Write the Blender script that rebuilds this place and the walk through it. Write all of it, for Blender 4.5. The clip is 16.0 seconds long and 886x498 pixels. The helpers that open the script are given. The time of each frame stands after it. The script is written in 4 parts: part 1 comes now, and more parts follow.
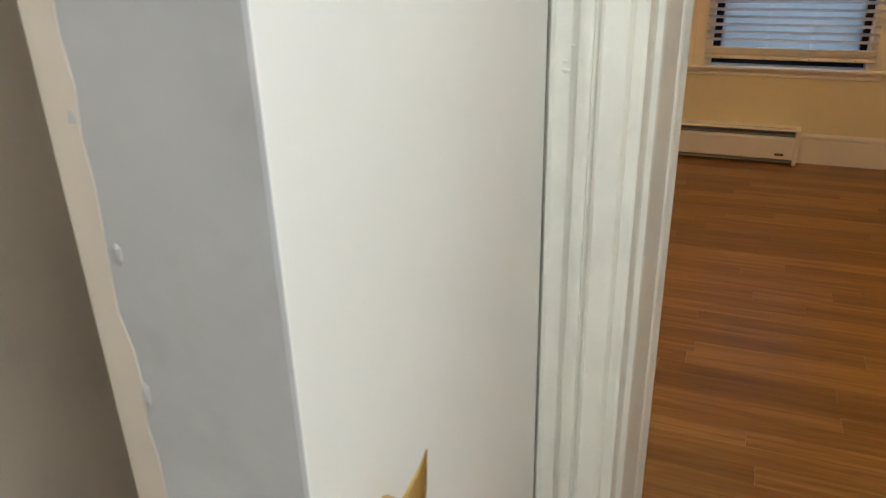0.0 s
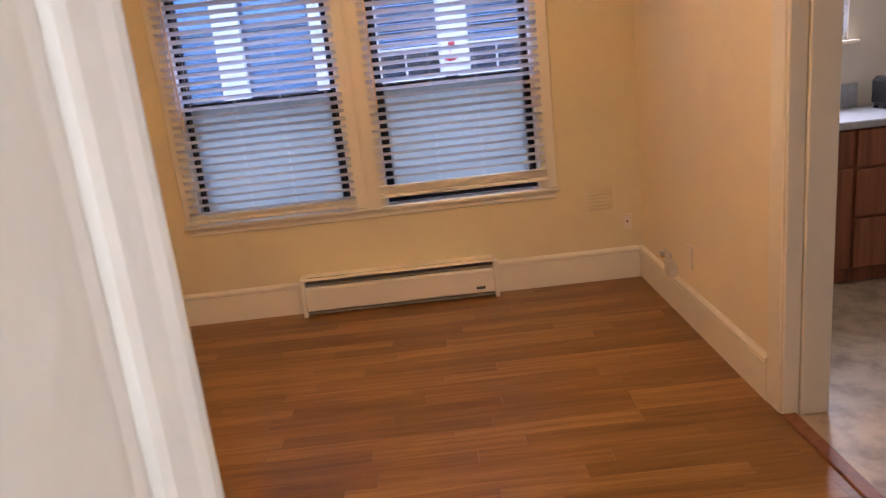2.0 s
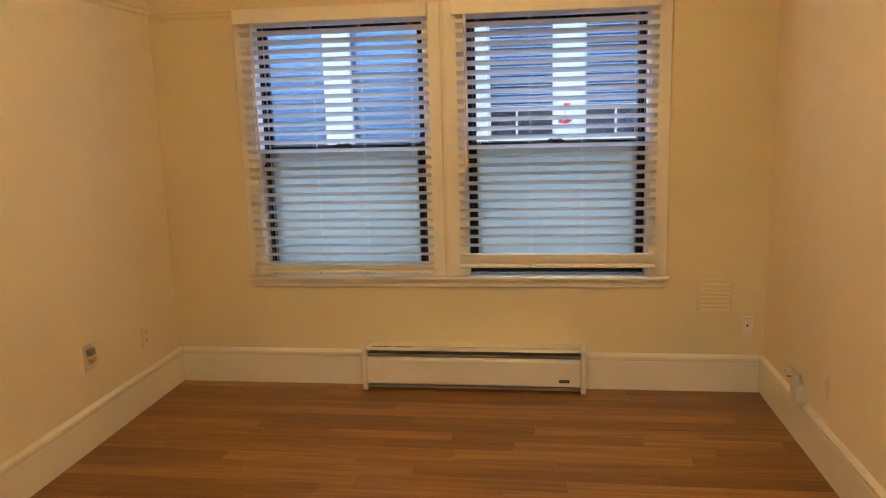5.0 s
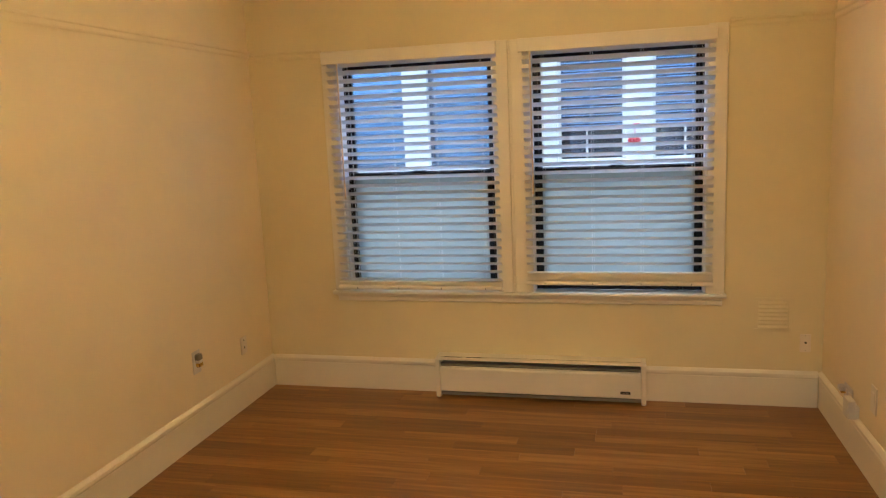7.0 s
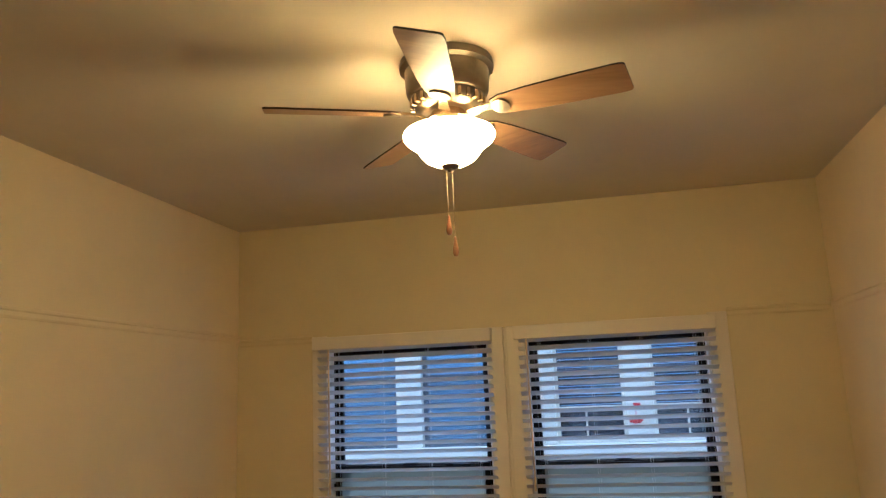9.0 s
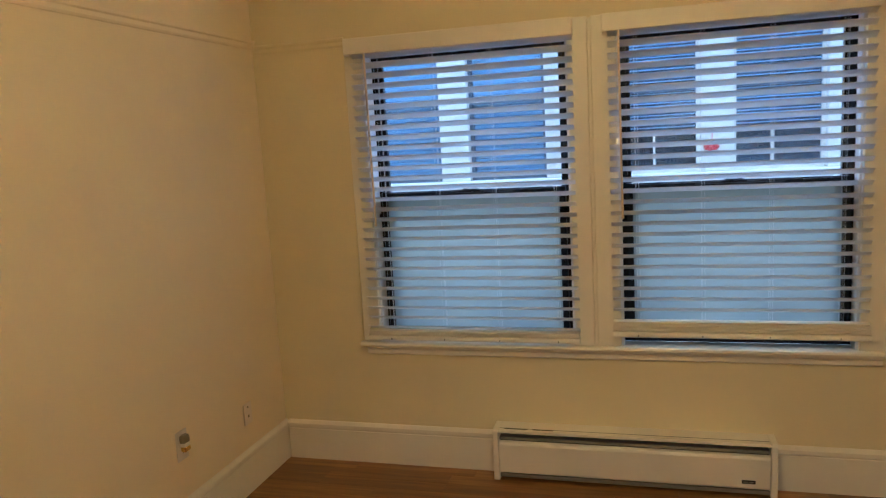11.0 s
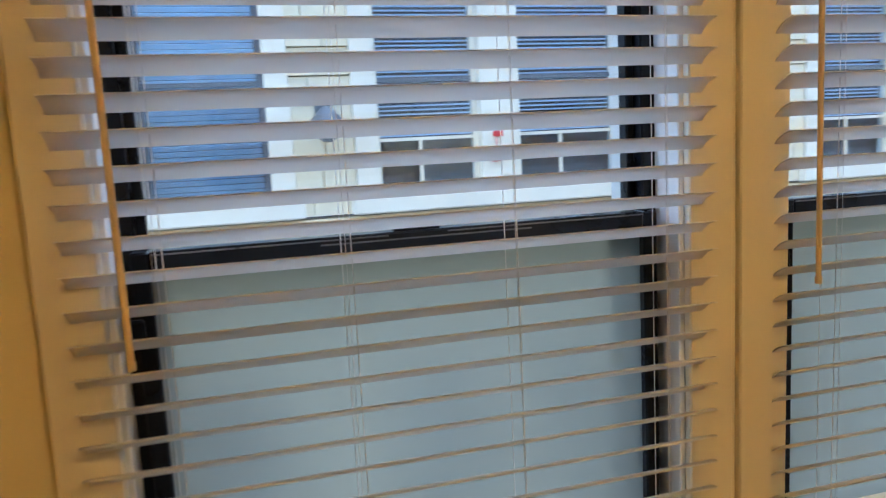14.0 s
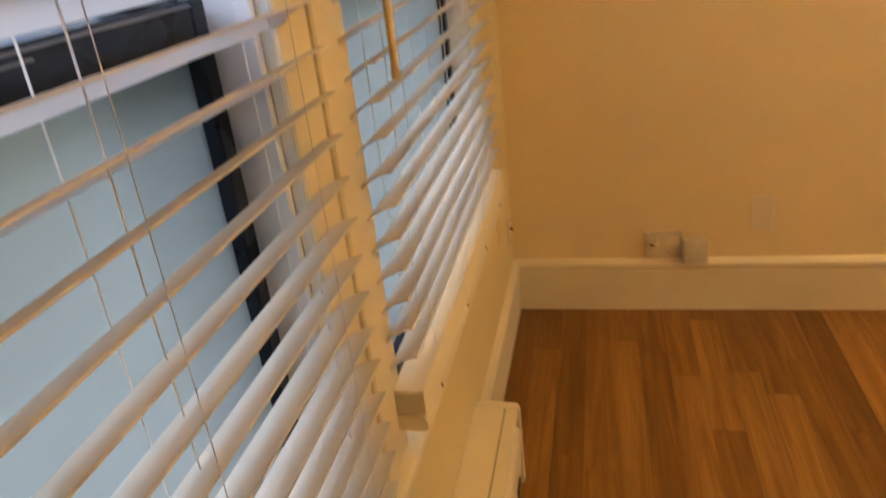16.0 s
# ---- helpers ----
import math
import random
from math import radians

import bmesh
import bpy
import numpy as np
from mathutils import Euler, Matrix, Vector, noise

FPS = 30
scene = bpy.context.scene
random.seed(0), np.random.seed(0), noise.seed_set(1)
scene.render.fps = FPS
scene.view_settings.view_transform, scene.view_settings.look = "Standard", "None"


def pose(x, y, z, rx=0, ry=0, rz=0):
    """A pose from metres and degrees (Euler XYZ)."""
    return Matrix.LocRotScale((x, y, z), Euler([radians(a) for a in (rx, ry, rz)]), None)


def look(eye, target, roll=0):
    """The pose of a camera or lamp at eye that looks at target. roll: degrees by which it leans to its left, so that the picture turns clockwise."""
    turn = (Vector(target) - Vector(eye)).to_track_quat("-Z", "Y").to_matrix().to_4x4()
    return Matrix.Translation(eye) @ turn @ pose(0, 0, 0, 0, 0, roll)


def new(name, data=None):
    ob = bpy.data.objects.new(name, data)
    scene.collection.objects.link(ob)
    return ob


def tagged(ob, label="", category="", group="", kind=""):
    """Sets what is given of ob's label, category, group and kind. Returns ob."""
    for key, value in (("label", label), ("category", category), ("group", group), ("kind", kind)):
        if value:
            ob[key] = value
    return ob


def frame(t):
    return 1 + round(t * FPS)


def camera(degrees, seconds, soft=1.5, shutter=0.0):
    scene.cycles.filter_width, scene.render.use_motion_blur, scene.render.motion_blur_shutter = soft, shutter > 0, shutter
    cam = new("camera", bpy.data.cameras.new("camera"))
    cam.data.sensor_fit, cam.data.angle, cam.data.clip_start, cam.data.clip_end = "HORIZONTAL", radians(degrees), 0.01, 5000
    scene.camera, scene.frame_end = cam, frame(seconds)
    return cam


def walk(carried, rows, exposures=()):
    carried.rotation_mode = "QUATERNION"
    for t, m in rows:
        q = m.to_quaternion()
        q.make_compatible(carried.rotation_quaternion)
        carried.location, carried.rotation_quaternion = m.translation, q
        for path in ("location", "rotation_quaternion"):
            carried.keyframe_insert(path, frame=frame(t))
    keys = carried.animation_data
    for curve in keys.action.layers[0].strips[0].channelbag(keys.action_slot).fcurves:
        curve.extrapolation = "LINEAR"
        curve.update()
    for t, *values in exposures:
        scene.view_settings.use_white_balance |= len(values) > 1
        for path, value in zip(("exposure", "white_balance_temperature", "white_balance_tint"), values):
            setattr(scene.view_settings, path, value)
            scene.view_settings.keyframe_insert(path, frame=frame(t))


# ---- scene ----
cam = camera(62.0, 16.0, soft=1.2, shutter=0.3)
PATH = [
    (0, (1.995, -5.478, 1.573), (1.290, -3.788, 0.768), -1.6),
    (0.3, (2.013, -5.426, 1.562), (1.358, -3.698, 0.797), -1.2),
    (0.5, (2.008, -5.293, 1.556), (1.421, -3.529, 0.82), -2.4),
    (0.7, (1.99, -5.145, 1.554), (1.506, -3.337, 0.848), -3.2),
    (1, (1.977, -4.944, 1.537), (1.664, -3.078, 0.89), -4.6),
    (1.2, (1.984, -4.869, 1.52), (1.751, -2.979, 0.908), -4.5),
    (1.5, (1.991, -4.7, 1.535), (1.838, -2.784, 0.950), -5.1),
    (2, (2.016, -4.507, 1.559), (2.031, -2.579, 1.03), -6.2),
    (2.5, (2.010, -4.384, 1.565), (2.083, -2.454, 1.046), -6.5),
    (3, (2.039, -4.037, 1.6), (2.088, -2.098, 1.115), -5.0),
    (3.5, (2.059, -3.855, 1.553), (2.021, -1.895, 1.157), -2.3),
    (4, (2.108, -3.779, 1.548), (1.883, -1.826, 1.18), -0.6),
    (4.5, (2.127, -3.858, 1.537), (1.881, -1.907, 1.171), -1.4),
    (7, (2.248, -4.289, 1.631), (1.775, -2.373, 1.306), -2.5),
    (7.5, (2.268, -4.254, 1.694), (1.755, -2.322, 1.639), -1.9),
    (8, (2.27, -4.23, 1.716), (1.755, -2.304, 1.887), -1.5),
    (8.5, (2.233, -4.173, 1.736), (1.768, -2.256, 2.064), -2.0),
    (9, (2.206, -4.101, 1.756), (1.78, -2.185, 2.139), -2.4),
    (9.5, (2.101, -3.91, 1.747), (1.677, -1.97, 1.978), -3.3),
    (10, (2.095, -3.832, 1.623), (1.532, -1.913, 1.605), -2.2),
    (12.5, (1.167, -2.12, 1.606), (0.911, -0.175, 1.221), -2.1),
    (13, (0.963, -1.765, 1.541), (0.969, 0.208, 1.213), -3.0),
    (13.5, (0.883, -1.438, 1.552), (1.047, 0.524, 1.199), -3.9),
    (14, (0.768, -1.139, 1.509), (1.297, 0.77, 1.234), -3.0),
    (14.5, (0.667, -0.839, 1.548), (1.712, 0.825, 1.178), -3.6),
    (15, (0.684, -0.640, 1.517), (2.16, 0.642, 1.102), -3.6),
    (15.5, (0.741, -0.484, 1.489), (2.468, 0.370, 0.948), -5.6),
    (16, (0.815, -0.338, 1.423), (2.586, 0.092, 0.597), -6.6),
]
LIGHT = [  # seconds, stops, kelvin, tint
    (0, 2.42, 4850, 15), (0.5, 2.3, 4700, 15), (1, 2.28, 4750, 20), (1.5, 2.48, 4800, 25), (2, 2.88, 4850, 30), (2.5, 2.96, 4850, 34), (3, 3.04, 4850, 33), (3.5, 2.88, 4950, 15), (4.5, 2.9, 5000, 11),
    (7, 2.88, 4900, 9), (8, 2.42, 4750, 8), (9, 2.16, 4550, 6), (9.5, 2.2, 4250, 6), (10, 2.52, 4200, 5), (12.5, 2.5, 5000, 6), (14, 2.48, 5450, 5), (15, 2.40, 6150, 12), (16, 2.95, 5950, 13),
]
walk(cam, [(t, look(eye, target, roll)) for t, eye, target, roll in PATH], LIGHT)

# ---- light ----
world = bpy.data.worlds.new("sky")
scene.world = world
world.use_nodes = True
wn = world.node_tree
bg = wn.nodes["Background"]
sky = wn.nodes.new("ShaderNodeTexSky")
sky.sky_type, sky.sun_disc = "NISHITA", False
sky.sun_elevation, sky.sun_rotation = radians(72), radians(0)
wn.links.new(sky.outputs[0], bg.inputs[0])
bg.inputs[1].default_value = 0.12
sun = new("sun", bpy.data.lights.new("sun", "SUN"))
sun.data.energy, sun.data.angle, sun.data.color = 0.98, radians(110), (0.98, 0.97, 0.95)
sun.matrix_world = look((0, 0, 0), (0.0, -0.309, -0.951))
BOWL = 20.0                      # glow of the fan's glass bowl
hall_lamp = new("hall_light", bpy.data.lights.new("hall_light", "POINT"))
hall_lamp.data.energy, hall_lamp.data.shadow_soft_size, hall_lamp.data.color = 6.6, 0.15, (1.0, 0.94, 0.72)
hall_lamp.location = (2.42, -5.60, 2.34)
for dx in (-0.075, 0.075):       # two bulbs in the open bowl, throwing the blades' shadows on the ceiling
    bulb = new("bulb_light", bpy.data.lights.new("bulb_light", "POINT"))
    bulb.data.energy, bulb.data.shadow_soft_size, bulb.data.color = 1.1, 0.025, (1.0, 0.575, 0.165)
    bulb.location = (1.762 + dx, -1.945, 2.535)

# Warm fill lamp added inside the kitchen blind to brighten the kitchen.
kitchen_fill = new("kitchen_fill_light", bpy.data.lights.new("kitchen_fill_light", "AREA"))
kitchen_fill.data.shape, kitchen_fill.data.size, kitchen_fill.data.size_y, kitchen_fill.data.energy = "RECTANGLE", 0.58, 0.58, 5.0
kitchen_fill.data.color = (1.0, 0.86, 0.66)
kitchen_fill.matrix_world = look((4.275, 0.004, 1.67), (4.275, -1.0, 1.67))


# ---- materials ----
def material(name, base=(0.8, 0.8, 0.8), rough=0.5, metal=0.0, spec=0.5):
    m = bpy.data.materials.new(name)
    m.use_nodes = True
    p = m.node_tree.nodes["Principled BSDF"]
    p.inputs["Base Color"].default_value = (*base, 1)
    p.inputs["Roughness"].default_value = rough
    p.inputs["Metallic"].default_value = metal
    p.inputs["Specular IOR Level"].default_value = spec
    return m


def node(m, kind, **values):
    n = m.node_tree.nodes.new(kind)
    for key, value in values.items():
        n.inputs[key.replace("_", " ")].default_value = value
    return n


def link(m, a, b):
    m.node_tree.links.new(a, b)


def ramp(m, source, stops):
    r = m.node_tree.nodes.new("ShaderNodeValToRGB")
    r.color_ramp.elements[0].position, r.color_ramp.elements[0].color = stops[0][0], (*stops[0][1], 1)
    r.color_ramp.elements[1].position, r.color_ramp.elements[1].color = stops[-1][0], (*stops[-1][1], 1)
    for at, colour in stops[1:-1]:
        r.color_ramp.elements.new(at).color = (*colour, 1)
    link(m, source, r.inputs[0])
    return r


def coords(m, scale=(1, 1, 1)):
    geo = m.node_tree.nodes.new("ShaderNodeNewGeometry")
    mp = m.node_tree.nodes.new("ShaderNodeMapping")
    mp.inputs["Scale"].default_value = scale
    link(m, geo.outputs["Position"], mp.inputs["Vector"])
    return mp.outputs["Vector"]


def paint(name, base, rough=0.5, uneven=0.05, bump=0.15, fine=90.0, coarse=2.2, spec=0.4):
    """Brushed or rolled house paint: fine roller grain, broad uneven patches, a few marks."""
    m = material(name, base, rough, 0, spec)
    p = m.node_tree.nodes["Principled BSDF"]
    v = coords(m)
    big = node(m, "ShaderNodeTexNoise", Scale=coarse, Detail=4.0, Roughness=0.6)
    link(m, v, big.inputs["Vector"])
    dark = tuple(max(0, c * (1 - uneven * 1.6)) for c in base)
    light = tuple(min(1, c * (1 + uneven * 0.5)) for c in base)
    cr = ramp(m, big.outputs["Fac"], [(0.3, dark), (0.55, base), (0.75, light)])
    link(m, cr.outputs[0], p.inputs["Base Color"])
    grain = node(m, "ShaderNodeTexNoise", Scale=fine, Detail=3.0)
    link(m, v, grain.inputs["Vector"])
    wave = node(m, "ShaderNodeTexNoise", Scale=7.0, Detail=2.0)
    link(m, v, wave.inputs["Vector"])
    mix = m.node_tree.nodes.new("ShaderNodeMath")
    mix.operation = "ADD"
    link(m, grain.outputs["Fac"], mix.inputs[0])
    link(m, wave.outputs["Fac"], mix.inputs[1])
    b = node(m, "ShaderNodeBump", Strength=bump, Distance=0.004)
    link(m, mix.outputs[0], b.inputs["Height"])
    link(m, b.outputs[0], p.inputs["Normal"])
    rr = node(m, "ShaderNodeMapRange", To_Min=max(0.05, rough - 0.1), To_Max=min(1, rough + 0.12))
    link(m, big.outputs["Fac"], rr.inputs["Value"])
    link(m, rr.outputs[0], p.inputs["Roughness"])
    return m


def wood(name, dark, mid, light, rough=0.35, along="x", scale=1.0, per_piece=0.35):
    """Grain drawn out along one axis, with a tone of its own for each piece."""
    m = material(name, mid, rough, 0, 0.45)
    p = m.node_tree.nodes["Principled BSDF"]
    s = {"x": (1.4, 26, 26), "y": (26, 1.4, 26), "z": (26, 26, 1.4)}[along]
    geo = m.node_tree.nodes.new("ShaderNodeNewGeometry")
    info = m.node_tree.nodes.new("ShaderNodeObjectInfo")
    shift = m.node_tree.nodes.new("ShaderNodeVectorMath")
    shift.operation = "MULTIPLY_ADD"
    shift.inputs[1].default_value = tuple(a * scale for a in s)
    link(m, geo.outputs["Position"], shift.inputs[0])
    off = m.node_tree.nodes.new("ShaderNodeVectorMath")
    off.operation = "SCALE"
    off.inputs[0].default_value = (37.0, 19.0, 11.0)
    link(m, info.outputs["Random"], off.inputs["Scale"])
    link(m, off.outputs[0], shift.inputs[2])
    g = node(m, "ShaderNodeTexNoise", Scale=1.0, Detail=6.0, Roughness=0.62, Distortion=0.7)
    link(m, shift.outputs[0], g.inputs["Vector"])
    tone = node(m, "ShaderNodeMath")
    tone.operation = "MULTIPLY_ADD"
    tone.inputs[1].default_value = per_piece
    link(m, info.outputs["Random"], tone.inputs[0])
    sub = m.node_tree.nodes.new("ShaderNodeMath")
    sub.operation = "ADD"
    sub.inputs[1].default_value = -per_piece / 2
    link(m, g.outputs["Fac"], sub.inputs[0])
    link(m, sub.outputs[0], tone.inputs[2])
    cr = ramp(m, tone.outputs[0], [(0.24, dark), (0.5, mid), (0.78, light)])
    link(m, cr.outputs[0], p.inputs["Base Color"])
    b = node(m, "ShaderNodeBump", Strength=0.12, Distance=0.002)
    link(m, g.outputs["Fac"], b.inputs["Height"])
    link(m, b.outputs[0], p.inputs["Normal"])
    rr = node(m, "ShaderNodeMapRange", To_Min=rough - 0.08, To_Max=rough + 0.14)
    link(m, g.outputs["Fac"], rr.inputs["Value"])
    link(m, rr.outputs[0], p.inputs["Roughness"])
    return m


def glowing(name, colour, strength):
    m = material(name, (0.9, 0.86, 0.78), 0.3)
    p = m.node_tree.nodes["Principled BSDF"]
    p.inputs["Emission Color"].default_value = (*colour, 1)
    p.inputs["Emission Strength"].default_value = strength
    return m


def clear_glass(name, tint=(0.93, 0.97, 1.0), gloss=0.06):
    m = bpy.data.materials.new(name)
    m.use_nodes = True
    nt = m.node_tree
    nt.nodes.remove(nt.nodes["Principled BSDF"])
    out = nt.nodes["Material Output"]
    t = nt.nodes.new("ShaderNodeBsdfTransparent")
    t.inputs[0].default_value = (*tint, 1)
    g = nt.nodes.new("ShaderNodeBsdfGlossy")
    g.inputs["Roughness"].default_value = 0.02
    mx = nt.nodes.new("ShaderNodeMixShader")
    mx.inputs[0].default_value = gloss
    nt.links.new(t.outputs[0], mx.inputs[1])
    nt.links.new(g.outputs[0], mx.inputs[2])
    nt.links.new(mx.outputs[0], out.inputs[0])
    return m


def frosted_glass(name):
    """Obscured privacy glass: scatters what falls on its far side."""
    m = bpy.data.materials.new(name)
    m.use_nodes = True
    nt = m.node_tree
    nt.nodes.remove(nt.nodes["Principled BSDF"])
    out = nt.nodes["Material Output"]
    t = nt.nodes.new("ShaderNodeBsdfTranslucent")
    t.inputs[0].default_value = (0.256, 0.272, 0.252, 1)
    r = nt.nodes.new("ShaderNodeBsdfRefraction")
    r.inputs["Color"].default_value = (0.755, 0.785, 0.75, 1)
    r.inputs["Roughness"].default_value = 0.34
    r.inputs["IOR"].default_value = 1.45
    g = nt.nodes.new("ShaderNodeBsdfGlossy")
    g.inputs["Roughness"].default_value = 0.28
    a = nt.nodes.new("ShaderNodeMixShader")
    a.inputs[0].default_value = 0.5
    nt.links.new(t.outputs[0], a.inputs[1])
    nt.links.new(r.outputs[0], a.inputs[2])
    b = nt.nodes.new("ShaderNodeMixShader")
    b.inputs[0].default_value = 0.04
    nt.links.new(a.outputs[0], b.inputs[1])
    nt.links.new(g.outputs[0], b.inputs[2])
    nt.links.new(b.outputs[0], out.inputs[0])
    return m


# Window wall darker, other walls lighter: how the light falls is in the colours.
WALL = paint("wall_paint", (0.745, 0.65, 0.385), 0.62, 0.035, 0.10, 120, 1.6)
PEACH_LIT = paint("peach_wall_lit", (0.82, 0.70, 0.47), 0.60, 0.035, 0.10, 120, 1.6)
CEIL = paint("ceiling_paint", (0.69, 0.63, 0.51), 0.75, 0.05, 0.12, 110, 1.3)
TRIM = paint("trim_gloss_paint", (0.80, 0.74, 0.60), 0.38, 0.03, 0.08, 60, 3.0, 0.5)
DOOR = paint("door_paint", (0.79, 0.775, 0.73), 0.42, 0.02, 0.14, 45, 2.4, 0.45)
JAMB = paint("jamb_paint", (0.80, 0.775, 0.68), 0.34, 0.05, 0.45, 26, 9.0, 0.5)
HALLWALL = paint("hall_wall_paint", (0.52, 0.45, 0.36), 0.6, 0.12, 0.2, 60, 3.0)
# The latch edge's white paint is greyed to stand for shade.
EDGE = paint("shaded_edge_paint", (0.38, 0.37, 0.355), 0.5, 0.12, 0.5, 24, 9.0)
HEATER = paint("heater_enamel", (0.80, 0.74, 0.62), 0.35, 0.03, 0.05, 60, 3.0, 0.5)
SLAT = paint("blind_vinyl", (0.84, 0.82, 0.80), 0.45, 0.02, 0.05, 40, 5.0, 0.45)
BLINDM = paint("translucent_vinyl", (0.84, 0.82, 0.80), 0.45, 0.02, 0.05, 40, 5.0, 0.45)
thin = BLINDM.node_tree.nodes.new("ShaderNodeBsdfTranslucent")
thin.inputs[0].default_value = (0.84, 0.83, 0.80, 1)
blend = BLINDM.node_tree.nodes.new("ShaderNodeMixShader")
blend.inputs[0].default_value = 0.36
link(BLINDM, BLINDM.node_tree.nodes["Principled BSDF"].outputs[0], blend.inputs[1])
link(BLINDM, thin.outputs[0], blend.inputs[2])
link(BLINDM, blend.outputs[0], BLINDM.node_tree.nodes["Material Output"].inputs[0])
# Bronze lightened to grey: the highlight along the rail's lips is painted in.
LIP = paint("bronze_lip_highlight", (0.16, 0.16, 0.17), 0.3, 0.3, 0.05, 50, 18.0, 0.6)
RAILM = paint("blind_rail", (0.80, 0.74, 0.62), 0.42, 0.03, 0.05, 40, 5.0)
CORD = material("blind_cord", (0.82, 0.80, 0.74), 0.7)
WANDM = material("wand_plastic", (0.78, 0.60, 0.34), 0.35)
BRONZE = paint("dark_bronze_frame", (0.004, 0.005, 0.009), 0.28, 0.2, 0.05, 50, 8.0, 0.22)
SLOT = material("heater_dark", (0.03, 0.028, 0.025), 0.6)
FIN = paint("heater_fin", (0.22, 0.20, 0.17), 0.35, 0.1, 0.1, 90, 12.0)
GLASS = clear_glass("window_glass")
FROST = frosted_glass("frosted_glass")
PLATE = paint("plate_plastic", (0.74, 0.70, 0.62), 0.4, 0.04, 0.03, 60, 12.0)
PLATE_P = paint("painted_plate", (0.78, 0.70, 0.58), 0.55, 0.04, 0.1, 60, 6.0)
HOLE = material("socket_dark", (0.02, 0.018, 0.015), 0.6)
BRASS = material("brass", (0.78, 0.55, 0.16), 0.22, 1.0)
NICKEL = paint("brushed_nickel", (0.30, 0.26, 0.21), 0.34, 0.15, 0.04, 90, 14.0)
NICKEL.node_tree.nodes["Principled BSDF"].inputs["Metallic"].default_value = 1.0
IRON = material("blade_iron", (0.62, 0.50, 0.34), 0.25, 1.0)
BLADE = wood("fan_blade_wood", (0.17, 0.092, 0.038), (0.27, 0.155, 0.064), (0.36, 0.22, 0.10), 0.36, "x", 1.0, 0.1)
BLADE_EDGE = material("blade_edge", (0.03, 0.015, 0.01), 0.4)
BEAD = material("chain_brass", (0.62, 0.52, 0.34), 0.25, 1.0)
FOB = wood("fob_wood", (0.14, 0.062, 0.024), (0.26, 0.12, 0.046), (0.36, 0.19, 0.085), 0.4, "z", 2.0, 0.4)
GLOW = glowing("lit_glass_bowl", (1.0, 0.575, 0.165), BOWL)
FLOOR = wood("floor_laminate", (0.140, 0.060, 0.011), (0.235, 0.111, 0.020), (0.385, 0.205, 0.047), 0.30, "x", 1.25, 0.31)
SUBFLOOR = material("floor_joint", (0.17, 0.075, 0.020), 0.6)
OUTLET = paint("outlet_plastic", (0.66, 0.61, 0.55), 0.4, 0.08, 0.03, 60, 14.0)
NIGHTGLASS = material("dark_window_glass", (0.02, 0.024, 0.03), 0.12)
OAK = wood("cabinet_oak", (0.10, 0.032, 0.010), (0.20, 0.070, 0.022), (0.28, 0.11, 0.04), 0.4, "z", 1.0, 0.15)
COUNTER = paint("counter_laminate", (0.34, 0.36, 0.39), 0.35, 0.12, 0.02, 200, 30.0)
VINYL = paint("kitchen_vinyl", (0.42, 0.34, 0.24), 0.35, 0.32, 0.05, 40, 7.0)
KWALL = paint("kitchen_paint", (0.62, 0.58, 0.50), 0.6, 0.05, 0.1, 90, 2.0)
BLACK = material("black_plastic", (0.012, 0.012, 0.014), 0.3)
CREAM = paint("facade_siding", (0.82, 0.70, 0.48), 0.6, 0.08, 0.1, 50, 3.0)
WHITE = paint("facade_white", (0.88, 0.79, 0.63), 0.5, 0.05, 0.08, 40, 4.0)
FBLIND = paint("facade_blind", (0.62, 0.67, 0.70), 0.5, 0.06, 0.02, 40, 5.0)
FBLUE = paint("facade_shade", (0.34, 0.42, 0.46), 0.5, 0.1, 0.02, 40, 5.0)
# Paler copy of facade_shade: sky reflected in the upper sashes, put into the slats' colour.
FSHADE_LIT = paint("facade_shade_lit", (0.56, 0.67, 0.71), 0.5, 0.1, 0.02, 40, 5.0)
# Near-black stands for shade inside the rooms and between the boards.
FDARK = material("facade_shade_black", (0.03, 0.03, 0.03), 0.6)
FGLASS = clear_glass("facade_glass", (0.85, 0.92, 1.0), 0.04)
LAMPGREY = material("outdoor_lamp_grey", (0.12, 0.13, 0.15), 0.45, 0.3)
RED = material("red_ornament", (0.62, 0.03, 0.03), 0.5)
ASPHALT = paint("alley_concrete", (0.28, 0.28, 0.27), 0.85, 0.2, 0.3, 30, 2.0)
STUCCO = paint("own_facade", (0.62, 0.60, 0.55), 0.8, 0.08, 0.3, 40, 2.0)


# ---- building helpers ----
def box(bm, a, b, bevel=0.0, segments=1):
    """A box between two corners, with its own edges bevelled."""
    x0, x1 = sorted((a[0], b[0]))
    y0, y1 = sorted((a[1], b[1]))
    z0, z1 = sorted((a[2], b[2]))
    v = [bm.verts.new(p) for p in ((x0, y0, z0), (x1, y0, z0), (x1, y1, z0), (x0, y1, z0), (x0, y0, z1), (x1, y0, z1), (x1, y1, z1), (x0, y1, z1))]
    f = [bm.faces.new([v[i] for i in q]) for q in ((3, 2, 1, 0), (4, 5, 6, 7), (0, 1, 5, 4), (1, 2, 6, 5), (2, 3, 7, 6), (3, 0, 4, 7))]
    if bevel:
        edges = list({e for face in f for e in face.edges})
        bmesh.ops.bevel(bm, geom=edges, offset=bevel, segments=segments, affect="EDGES", profile=0.6)
    return v


